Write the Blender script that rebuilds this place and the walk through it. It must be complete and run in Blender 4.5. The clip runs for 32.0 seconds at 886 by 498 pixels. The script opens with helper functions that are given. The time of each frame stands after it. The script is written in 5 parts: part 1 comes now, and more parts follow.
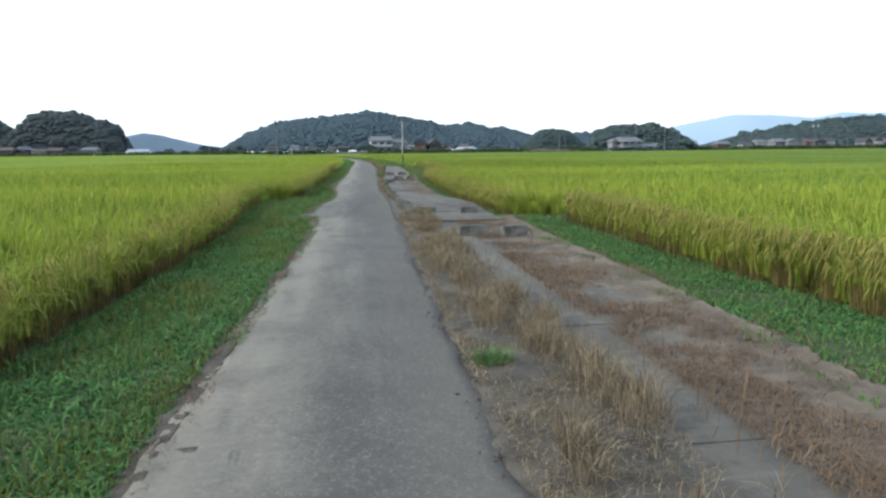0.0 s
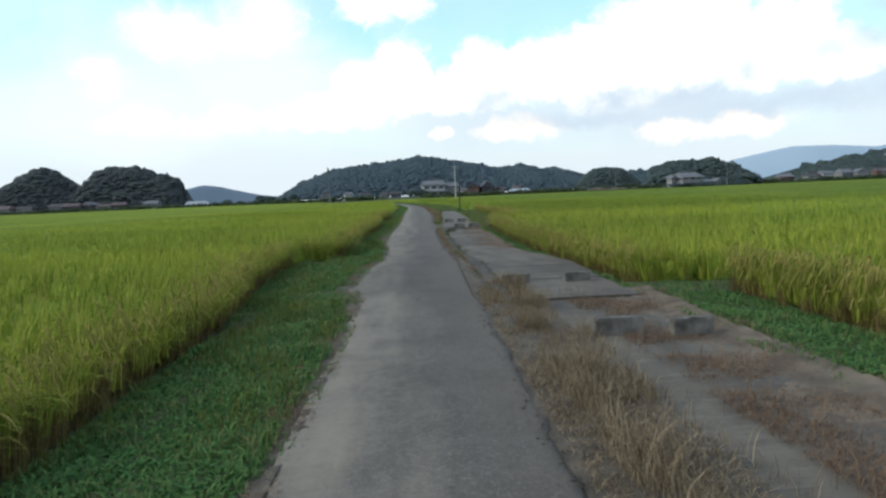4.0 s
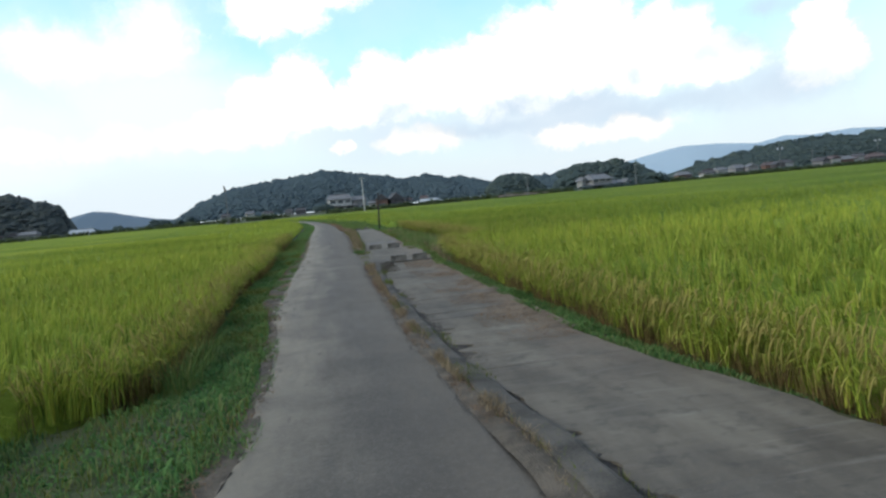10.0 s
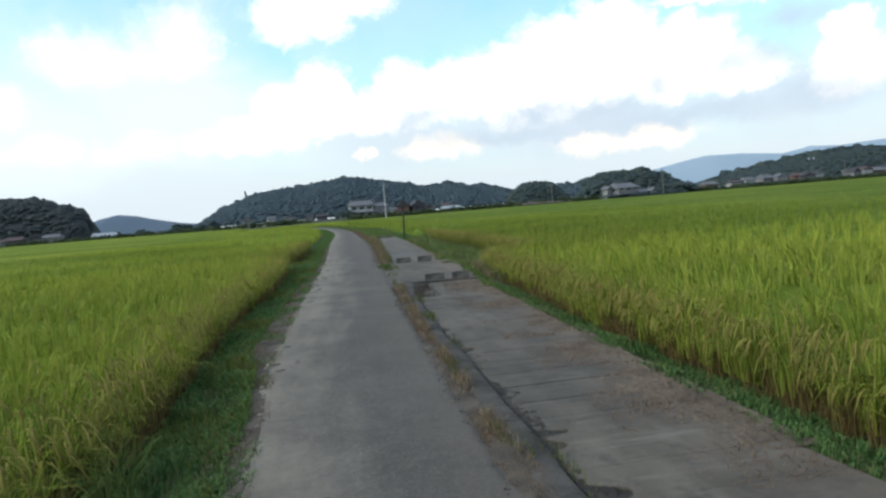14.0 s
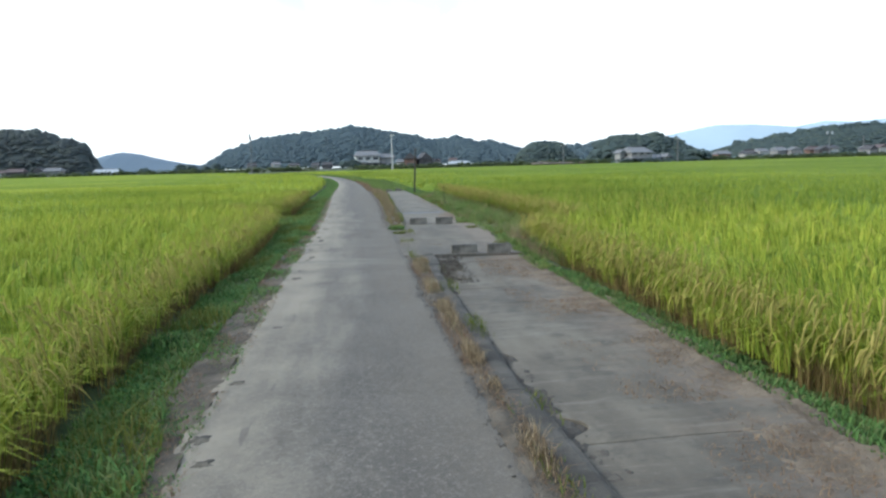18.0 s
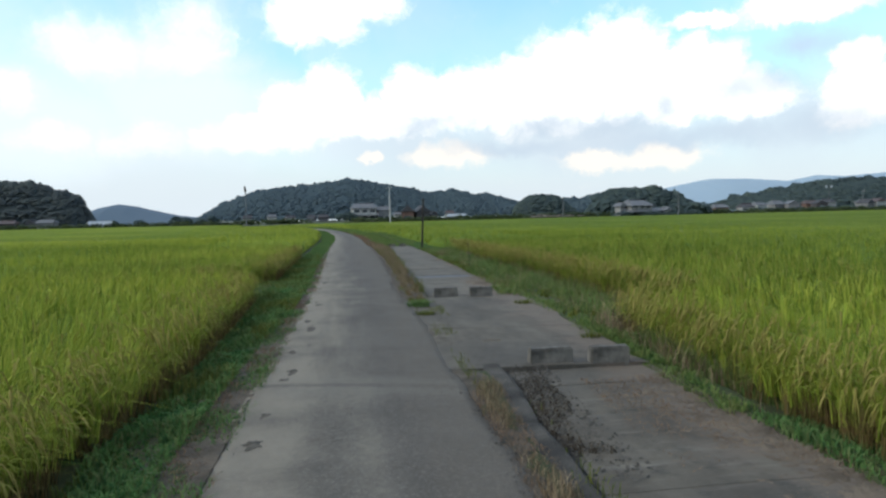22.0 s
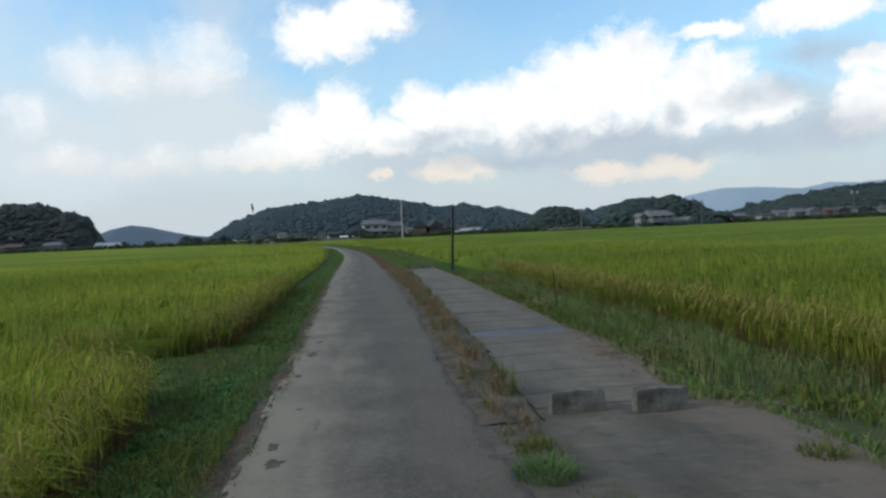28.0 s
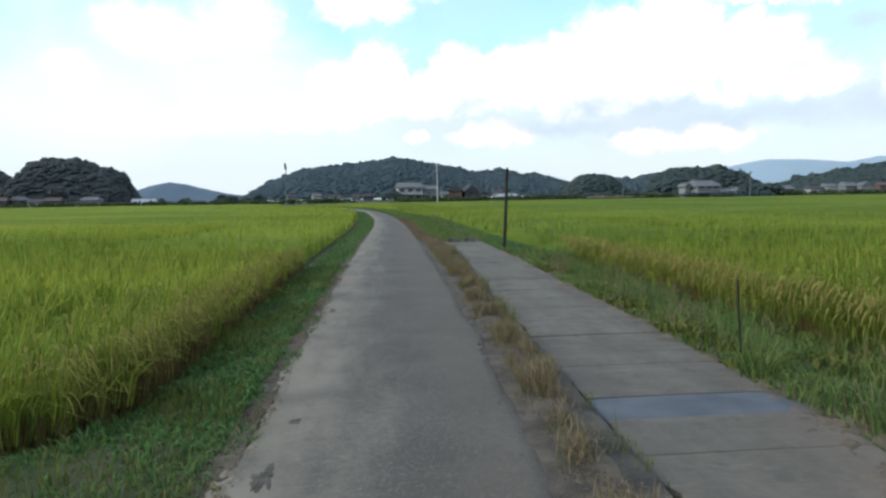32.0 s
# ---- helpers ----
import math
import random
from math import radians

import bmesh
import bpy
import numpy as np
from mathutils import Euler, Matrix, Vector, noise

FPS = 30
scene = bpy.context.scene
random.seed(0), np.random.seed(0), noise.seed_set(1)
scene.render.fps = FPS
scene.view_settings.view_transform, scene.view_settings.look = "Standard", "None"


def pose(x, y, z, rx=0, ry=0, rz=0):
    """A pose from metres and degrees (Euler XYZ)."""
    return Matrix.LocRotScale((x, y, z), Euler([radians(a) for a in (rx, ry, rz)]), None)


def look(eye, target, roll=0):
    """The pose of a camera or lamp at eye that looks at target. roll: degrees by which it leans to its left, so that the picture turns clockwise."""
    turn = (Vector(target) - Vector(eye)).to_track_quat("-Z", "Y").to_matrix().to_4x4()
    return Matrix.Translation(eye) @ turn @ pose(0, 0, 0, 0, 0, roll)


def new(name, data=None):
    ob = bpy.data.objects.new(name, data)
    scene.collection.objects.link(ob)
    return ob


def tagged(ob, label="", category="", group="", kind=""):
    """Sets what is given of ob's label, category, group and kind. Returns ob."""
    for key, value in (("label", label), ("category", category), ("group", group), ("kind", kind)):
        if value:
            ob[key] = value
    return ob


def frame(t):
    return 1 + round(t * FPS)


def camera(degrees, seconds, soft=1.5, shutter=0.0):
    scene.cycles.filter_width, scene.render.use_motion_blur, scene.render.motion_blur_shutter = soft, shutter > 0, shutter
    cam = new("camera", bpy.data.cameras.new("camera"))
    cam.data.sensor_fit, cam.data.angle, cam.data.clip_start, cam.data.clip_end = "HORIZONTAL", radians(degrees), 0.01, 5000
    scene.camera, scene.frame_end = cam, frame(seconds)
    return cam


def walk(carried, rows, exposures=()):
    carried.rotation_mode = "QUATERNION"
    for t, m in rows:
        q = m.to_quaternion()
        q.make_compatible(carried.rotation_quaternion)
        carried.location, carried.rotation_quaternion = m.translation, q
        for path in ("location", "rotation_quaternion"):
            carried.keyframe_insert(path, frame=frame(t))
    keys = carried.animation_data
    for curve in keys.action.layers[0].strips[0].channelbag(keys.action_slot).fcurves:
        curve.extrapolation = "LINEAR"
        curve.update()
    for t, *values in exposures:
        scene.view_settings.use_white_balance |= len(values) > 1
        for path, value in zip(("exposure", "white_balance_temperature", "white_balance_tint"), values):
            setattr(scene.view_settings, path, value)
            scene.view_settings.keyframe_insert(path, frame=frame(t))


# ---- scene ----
# camera: seconds, x, y, z, yaw, pitch, lean
PATH = [
    (0, 0.752, -0.508, 1.386, -7.104, -7.921, -0.586),
    (0.5, 0.666, 0.098, 1.386, -8.255, -5.447, 0.427),
    (1, 0.715, 0.775, 1.384, -9.344, -3.586, 0.708),
    (1.5, 0.601, 1.408, 1.395, -8.816, -2.867, 0.808),
    (2, 0.651, 2.005, 1.399, -8.32, -2.199, -0.166),
    (2.5, 0.582, 2.639, 1.411, -8.056, -2.123, -0.5),
    (3, 0.683, 3.255, 1.406, -7.69, -2.233, -1.064),
    (3.5, 0.639, 3.852, 1.398, -6.99, -4.424, -0.935),
    (4, 0.697, 4.377, 1.41, -2.861, -4.371, -2.444),
    (4.5, 0.671, 5.238, 1.411, -2.945, -5.929, -2.39),
    (5, 0.63, 6.631, 1.425, -3.005, -5.96, -1.646),
    (5.5, 0.54, 8.032, 1.455, -3.136, -6.029, -0.009),
    (6, 0.45, 9.449, 1.485, -3.267, -6.098, 1.629),
    (6.5, 0.409, 10.858, 1.499, -3.327, -6.129, 2.373),
    (7, 0.47, 12.205, 1.51, -6.918, -3.802, 2.092),
    (7.5, 0.383, 12.82, 1.488, -8.465, -4.274, 0.718),
    (8, 0.453, 13.38, 1.506, -2.108, -4.698, -1.735),
    (8.5, 0.475, 13.869, 1.505, -8.048, -4.195, -3.139),
    (9, 0.603, 14.39, 1.534, -7.603, -3.606, -5.582),
    (9.5, 0.603, 14.884, 1.529, -9.45, -3.682, -5.576),
    (10, 0.722, 15.382, 1.533, -10.251, -3.923, -5.287),
    (10.5, 0.706, 15.877, 1.528, -8.291, -4.409, -4.504),
    (11, 0.803, 16.357, 1.527, -8.397, -4.524, -4.181),
    (11.5, 0.791, 16.87, 1.534, -8.612, -4.551, -3.763),
    (12, 0.82, 17.367, 1.534, -8.103, -4.529, -4.449),
    (12.5, 0.806, 17.883, 1.543, -6.898, -4.043, -4.765),
    (13, 0.792, 18.369, 1.555, -9.649, -4.046, -4.009),
    (13.5, 0.827, 18.792, 1.555, -8.583, -2.976, -4.268),
    (14, 0.819, 19.19, 1.547, -8.678, -3.197, -4.642),
    (14.5, 0.878, 19.623, 1.537, -8.206, -3.627, -4.39),
    (15, 0.865, 20.109, 1.509, -7.792, -3.812, -4.005),
    (15.5, 0.949, 20.613, 1.485, -3.068, -4.69, -3.325),
    (17.5, 0.944, 22.501, 1.481, -6.697, -9.621, -2.408),
    (18, 0.895, 23.11, 1.492, -8.258, -6.786, -1.512),
    (18.5, 0.98, 23.745, 1.479, -9.983, -3.499, -1.363),
    (19, 0.876, 24.357, 1.468, -11.098, -3.235, -1.046),
    (19.5, 0.921, 24.938, 1.468, -11.495, -3.033, -1.141),
    (20, 0.858, 25.552, 1.463, -10.733, -3.473, -0.837),
    (20.5, 0.943, 26.154, 1.46, -11.226, -4.581, -1.488),
    (21, 0.865, 26.825, 1.467, -11.134, -3.935, -1.11),
    (21.5, 0.912, 27.475, 1.467, -10.218, -3.168, -1.286),
    (22, 0.854, 28.13, 1.469, -8.724, -2.553, -1.36),
    (22.5, 0.9, 28.742, 1.465, -6.669, -2.664, -1.047),
    (23, 0.895, 29.397, 1.455, -3.522, -4.437, -1.893),
    (23.5, 0.969, 30.015, 1.457, -10.388, -5.644, -0.64),
    (24, 0.935, 30.7, 1.455, -4.68, -5.404, -0.791),
    (24.5, 0.967, 31.317, 1.463, -6.917, -3.971, -0.199),
    (25, 0.952, 31.982, 1.489, -2.19, -2.794, 0.715),
    (25.5, 0.984, 32.606, 1.486, -6.988, -1.996, 1.163),
    (27.5, 1.033, 35.165, 1.475, -7.324, -2.066, -1.667),
    (28, 1.091, 35.824, 1.479, -7.842, -1.337, -2.487),
    (28.5, 1.104, 36.45, 1.47, -9.181, -1.129, -3.01),
    (29, 1.138, 37.132, 1.488, -9.5, -0.93, -3.266),
    (29.5, 1.111, 37.82, 1.493, -9.759, -1.226, -2.445),
    (30, 1.177, 38.482, 1.493, -7.062, -2.432, -2.226),
    (30.5, 1.223, 39.108, 1.484, -7.425, -4.557, -2.459),
    (31, 1.305, 39.771, 1.501, -7.363, -3.968, -2.469),
    (31.5, 1.27, 40.408, 1.512, -7.971, -4.396, -1.322),
    (32, 1.295, 41.067, 1.539, -5.078, -4.111, -0.963),
]


def carried_pose(x, y, z, yaw, pitch, lean):
    """Yaw to the left of +y, pitch up, lean to the left, in degrees."""
    return pose(x, y, z, 0, 0, yaw) @ pose(0, 0, 0, 90 + pitch, 0, 0) @ pose(0, 0, 0, 0, 0, lean)


cam = camera(63.98, 32.0, soft=2.5)
EXPOSURES = [(0, 0.87), (0.5, 0.62), (1.0, 0.4), (1.5, 0.12), (2.0, -0.05), (3.0, -0.13), (4.0, 0.2), (7.0, 0.36), (10.0, 0.22), (11.5, 0.26), (13.0, 0.28), (14.0, 0.17), (15.0, 0.1), (16.0, 0.5), (17.5, 1.0), (18.0, 0.95), (18.5, 0.42),
             (19.0, 0.15), (20.0, 0.1), (21.0, 0.22), (23.0, 0.03), (24.0, 0.45), (25.0, 0.13), (27.5, -0.27), (30.0, -0.25), (31.0, 0.1), (32, 0.27)]
walk(cam, [(t, carried_pose(*row)) for t, *row in PATH], EXPOSURES)

# ---- world and sun ----
SUN_AZ, SUN_EL = -100.0, 32.0  # degrees from +y towards +x, degrees up


def links_of(tree):
    def node(kind, **inputs):
        n = tree.nodes.new(kind)
        for key, value in inputs.items():
            socket = n.inputs[int(key[1:])] if key[0] == "i" and key[1:].isdigit() else n.inputs[key.replace("_", " ")]
            if hasattr(value, "is_output"):
                tree.links.new(value, socket)
            else:
                socket.default_value = value
        return n
    return node


def math_node(node, op, a, b=0.0, c=None, clamp=False):
    n = node("ShaderNodeMath", i0=a, i1=b)
    if c is not None:
        n = node("ShaderNodeMath", i0=a, i1=b, i2=c)
    n.operation, n.use_clamp = op, clamp
    return n.outputs[0]


def step_node(node, value, lo, hi):
    n = node("ShaderNodeMapRange", i0=value, i1=lo, i2=hi)
    n.interpolation_type = "SMOOTHSTEP"
    return n.outputs[0]


def mix_rgb(node, fac, a, b, mode="MIX"):
    n = node("ShaderNodeMix")
    n.data_type, n.blend_type = "RGBA", mode
    for socket, value in ((n.inputs[0], fac), (n.inputs[6], a), (n.inputs[7], b)):
        if hasattr(value, "is_output"):
            n.id_data.links.new(value, socket)
        elif isinstance(value, (int, float)):
            socket.default_value = value
        else:
            socket.default_value = (*value, 1.0)
    return n.outputs[2]


def noise_of(node, where, scale):
    return node("ShaderNodeTexNoise", Vector=where, Scale=scale, Detail=4.0, Roughness=0.5).outputs[0]


# cumulus heads: azimuth, elevation, half width, half height in degrees
CLOUDS = [(23.1, 11.4, 3.5, 3.5), (19.2, 10.5, 3.9, 3.2), (14.7, 9.5, 4.0, 2.4), (9.2, 9.1, 4.1, 2.2), (6.6, 10.1, 1.8, 1.7), (3.7, 8.2, 2.7, 1.5), (-0.3, 9.0, 2.7, 2.4), (-2.9, 8.2, 2.6, 2.2), (-6.0, 6.9, 3.0, 1.6),
          (-8.6, 6.5, 2.5, 1.2), (29.0, 10.0, 2.8, 2.6), (26.7, 8.7, 2.6, 1.7), (32.0, 8.5, 2.7, 1.6), (39.0, 7.8, 2.4, 1.9), (-10.7, 13.8, 3.3, 2.4), (-17.0, 12.7, 3.4, 1.9), (-1.3, 15.6, 3.6, 2.0),
          (2.4, 16.8, 3.6, 1.4), (35.4, 14.2, 4.1, 1.0), (28.9, 14.0, 2.3, 0.6), (39.3, 10.5, 1.5, 0.9), (-13.9, 6.3, 2.8, 1.3), (-19.8, 6.1, 2.5, 1.2), (-22.1, 9.4, 1.7, 1.5)]
# low warm-lit heads, soft banks behind them, grey bases
LOW_CLOUDS = [(2.9, 4.9, 0.8, 0.5), (9.5, 4.9, 3.2, 1.0), (20.7, 4.3, 2.4, 0.8), (25.8, 4.4, 3.6, 0.9)]
BANKS = [(-9.5, 8.6, 9.0, 3.0), (18.1, 6.1, 15.5, 2.3), (35.1, 6.3, 7.7, 3.0), (4.5, 6.0, 10.4, 2.0), (-20.8, 6.8, 7.5, 3.0), (-12.0, 11.6, 6.0, 1.6)]
SHADES = [(31.5, 9.0, 3.2, 1.2), (36.5, 11.5, 3.5, 1.3), (28.0, 5.6, 9.0, 0.9), (14.0, 5.4, 6.0, 0.7), (22.5, 6.6, 4.0, 1.1), (26.1, 8.0, 1.1, 1.1), (37.3, 6.3, 4.0, 1.5), (7.3, 7.5, 3.6, 0.8), (17.3, 7.3, 3.9, 0.8), (33.8, 9.4, 2.2, 1.2)]


def lobes(node, where, rows, outer, inner):
    """Joined soft ellipses in the sky."""
    total = None
    for a, e, ra, re in rows:
        n = node("ShaderNodeMapping", Vector=where)
        n.inputs["Location"].default_value = (-a / ra, -e / re, 0)
        n.inputs["Scale"].default_value = (1 / ra, 1 / re, 0)
        far = node("ShaderNodeVectorMath", i0=n.outputs[0])
        far.operation = "LENGTH"
        lobe = step_node(node, far.outputs[1], outer, inner)
        total = lobe if total is None else math_node(node, "SMOOTH_MAX", total, lobe, 0.12)
    return total


def wander(node, where, scale, reach, detail):
    """The place shifted by a noise, for billowing outlines."""
    n = node("ShaderNodeTexNoise", Vector=where, Scale=scale, Detail=detail, Roughness=0.6)
    shift = node("ShaderNodeVectorMath", i0=n.outputs["Color"], i1=(0.5, 0.5, 0.5))
    shift.operation = "SUBTRACT"
    grown = node("ShaderNodeVectorMath", i0=shift.outputs[0], i1=reach, i2=where)
    grown.operation = "MULTIPLY_ADD"
    return grown.outputs[0]


def make_world():
    world = bpy.data.worlds.new("sky")
    world.use_nodes = True
    scene.world = world
    tree = world.node_tree
    tree.nodes.clear()
    node = links_of(tree)
    sky = node("ShaderNodeTexSky")
    sky.sky_type, sky.sun_disc = "NISHITA", False
    sky.sun_elevation, sky.sun_rotation = radians(SUN_EL), radians(SUN_AZ)
    sky.air_density, sky.dust_density, sky.ozone_density = 1.2, 1.5, 2.0
    way = node("ShaderNodeTexCoord").outputs["Generated"]
    xyz = node("ShaderNodeSeparateXYZ", i0=way).outputs
    az = math_node(node, "MULTIPLY", math_node(node, "ARCTAN2", xyz[0], xyz[1]), 57.2958)
    el = math_node(node, "MULTIPLY", math_node(node, "ARCSINE", xyz[2]), 57.2958)
    place = node("ShaderNodeCombineXYZ", i0=az, i1=el).outputs[0]
    bent = wander(node, place, 0.32, (4.4, 3.0, 0.0), 6.0)
    loose = wander(node, place, 0.14, (9.0, 4.0, 0.0), 6.0)
    # the rest of the sky carries broken cloud of the same kind
    rest = node("ShaderNodeTexNoise", Vector=loose, Scale=0.045, Detail=5.0, Roughness=0.55).outputs[0]
    away = step_node(node, math_node(node, "ABSOLUTE", az), 40.0, 60.0)
    high = step_node(node, el, 22.0, 36.0)
    elsewhere = math_node(node, "MULTIPLY", step_node(node, rest, 0.42, 0.6), math_node(node, "MAXIMUM", away, high))
    total = math_node(node, "MAXIMUM", lobes(node, bent, CLOUDS, 1.9, 0.35), elsewhere)
    fine = node("ShaderNodeTexNoise", Vector=bent, Scale=0.62, Detail=9.0, Roughness=0.66).outputs[0]
    total = math_node(node, "MULTIPLY_ADD", math_node(node, "SUBTRACT", fine, 0.5), 1.15, total)
    # crisp tops towards the high blue, soft lower down and to the west
    soft = math_node(node, "MULTIPLY_ADD", step_node(node, az, -2.0, -12.0), 0.95, 0.92)
    crisp = node("ShaderNodeMapRange", i0=total, i1=0.24, i2=soft)
    crisp.interpolation_type = "SMOOTHSTEP"
    mask = crisp.outputs[0]
    under = node("ShaderNodeTexNoise", Vector=loose, Scale=0.2, Detail=5.0, Roughness=0.55).outputs[0]
    shade = math_node(node, "MULTIPLY", lobes(node, bent, SHADES, 1.6, 0.1), math_node(node, "MULTIPLY_ADD", under, 0.8, 0.4), clamp=True)
    lit = mix_rgb(node, step_node(node, el, 4.0, 8.0), (1.06, 0.99, 0.90), (1.28, 1.29, 1.29))
    lit = mix_rgb(node, math_node(node, "MULTIPLY", step_node(node, under, 0.5, 0.7), 0.35), lit, (0.80, 0.86, 0.93))
    blue = mix_rgb(node, 1.0, sky.outputs[0], SKY_GAIN, "MULTIPLY")
    veil_cloud = noise_of(node, loose, 0.07)
    veil = math_node(node, "MULTIPLY", step_node(node, veil_cloud, 0.35, 0.65), math_node(node, "MULTIPLY_ADD", step_node(node, az, 8.0, -14.0), 0.55, 0.28))
    blue = mix_rgb(node, veil, blue, (0.80, 0.92, 1.0))
    haze = mix_rgb(node, step_node(node, el, 11.0, 0.5), blue, (0.71, 0.795, 0.855))
    bank = math_node(node, "MULTIPLY", lobes(node, loose, BANKS, 1.7, 0.3), math_node(node, "MULTIPLY_ADD", veil_cloud, 1.0, 0.42), clamp=True)
    grey = mix_rgb(node, step_node(node, az, 6.0, -8.0), (0.67, 0.765, 0.85), (0.84, 0.94, 1.01))
    whole = mix_rgb(node, bank, haze, grey)
    low = step_node(node, math_node(node, "MULTIPLY_ADD", math_node(node, "SUBTRACT", fine, 0.5), 0.9, lobes(node, bent, LOW_CLOUDS, 1.7, 0.2)), 0.1, 0.95)
    whole = mix_rgb(node, math_node(node, "MULTIPLY", low, 0.85), whole, (1.12, 1.02, 0.90))
    whole = mix_rgb(node, mask, whole, lit)
    whole = mix_rgb(node, math_node(node, "MULTIPLY", shade, 0.85), whole, (0.55, 0.66, 0.78))
    back = node("ShaderNodeBackground", Color=whole, Strength=1.0)
    out = node("ShaderNodeOutputWorld", Surface=back.outputs[0])


SKY_GAIN = (0.195, 0.255, 0.275)
make_world()
sun = new("sun", bpy.data.lights.new("sun", "SUN"))
sun.data.energy, sun.data.angle, sun.data.color = 2.1, radians(18), (1.0, 0.94, 0.84)
sun.matrix_world = look((math.sin(radians(SUN_AZ)) * math.cos(radians(SUN_EL)) * 50, math.cos(radians(SUN_AZ)) * math.cos(radians(SUN_EL)) * 50,
                         math.sin(radians(SUN_EL)) * 50), (0, 0, 0))

# ---- materials ----


def material(name, build, rough=0.9):
    m = bpy.data.materials.new(name)
    m.use_nodes = True
    tree = m.node_tree
    tree.nodes.clear()
    node = links_of(tree)
    bsdf = node("ShaderNodeBsdfPrincipled", Roughness=rough)
    bsdf.inputs["Specular IOR Level"].default_value = 0.25
    node("ShaderNodeOutputMaterial", Surface=bsdf.outputs[0])
    build(node, bsdf, tree)
    return m


def place_of(node):
    return node("ShaderNodeTexCoord").outputs["Object"]


def noise_at(node, where, scale, detail=4.0, rough=0.55):
    return node("ShaderNodeTexNoise", Vector=where, Scale=scale, Detail=detail, Roughness=rough).outputs[0]


def bump(node, bsdf, tree, height, strength, far):
    b = node("ShaderNodeBump", Height=height, Strength=strength, Distance=far)
    tree.links.new(b.outputs[0], bsdf.inputs["Normal"])


def set_colour(tree, bsdf, colour):
    tree.links.new(colour, bsdf.inputs["Base Color"])


def varied(name, dark, light, scale=3.0, fine=40.0, rough=0.9, relief=0.3, depth=0.01, fleck=0.35):
    """A surface of two tones with grain at two scales."""
    def build(node, bsdf, tree):
        w = place_of(node)
        big, small = noise_at(node, w, scale), noise_at(node, w, fine, 3.0)
        fac = math_node(node, "MULTIPLY_ADD", math_node(node, "SUBTRACT", small, 0.5), fleck, step_node(node, big, 0.3, 0.7), clamp=True)
        set_colour(tree, bsdf, mix_rgb(node, fac, dark, light))
        bump(node, bsdf, tree, small, relief, depth)
    return material(name, build, rough)


def leafy(name, tones, rough=0.75, through_light=0.25, patch_size=0.35, sheen=0.06, bands=False):
    """Leaves: every blade takes its own tone, with broad patches over the field."""
    def build(node, bsdf, tree):
        rnd = node("ShaderNodeNewGeometry").outputs["Random Per Island"]
        patch = noise_at(node, place_of(node), patch_size, 3.0)
        bsdf.inputs["Specular IOR Level"].default_value = sheen
        fac = math_node(node, "MULTIPLY_ADD", math_node(node, "SUBTRACT", patch, 0.5), 0.9, rnd, clamp=True)
        ramp = node("ShaderNodeValToRGB", Fac=fac)
        els = ramp.color_ramp.elements
        while len(els) < len(tones):
            els.new(0.5)
        for n, tone in enumerate(tones):
            els[n].position = n / (len(tones) - 1)
            els[n].color = (*tone, 1)
        tone = ramp.outputs[0]
        if bands:
            tone = mix_rgb(node, 1.0, tone, field_bands(node), "MULTIPLY")
        set_colour(tree, bsdf, tone)
        light = node("ShaderNodeBsdfTranslucent", Color=tone)
        both = node("ShaderNodeMixShader", i0=through_light, i1=bsdf.outputs[0], i2=light.outputs[0])
        out = [n for n in tree.nodes if n.bl_idname == "ShaderNodeOutputMaterial"][0]
        tree.links.new(both.outputs[0], out.inputs["Surface"])
    return material(name, build, rough)


def field_bands(node):
    """Broad belts of riper and greener rice across the paddies."""
    w = node("ShaderNodeMapping", Vector=place_of(node))
    w.inputs["Scale"].default_value = (0.025, 0.09, 0)
    belt = noise_at(node, w.outputs[0], 1.0, 3.0)
    belts = mix_rgb(node, step_node(node, belt, 0.36, 0.64), (0.78, 0.82, 0.82), (1.12, 1.08, 1.05))
    # the next paddy on the channel side is a little greener and duller
    x, y = node("ShaderNodeSeparateXYZ", i0=place_of(node)).outputs[0:2]
    second = math_node(node, "MULTIPLY", step_node(node, x, 3.0, 4.0), step_node(node, y, 37.0, 38.5))
    return mix_rgb(node, second, belts, mix_rgb(node, 1.0, belts, (0.77, 0.81, 0.84), "MULTIPLY"))


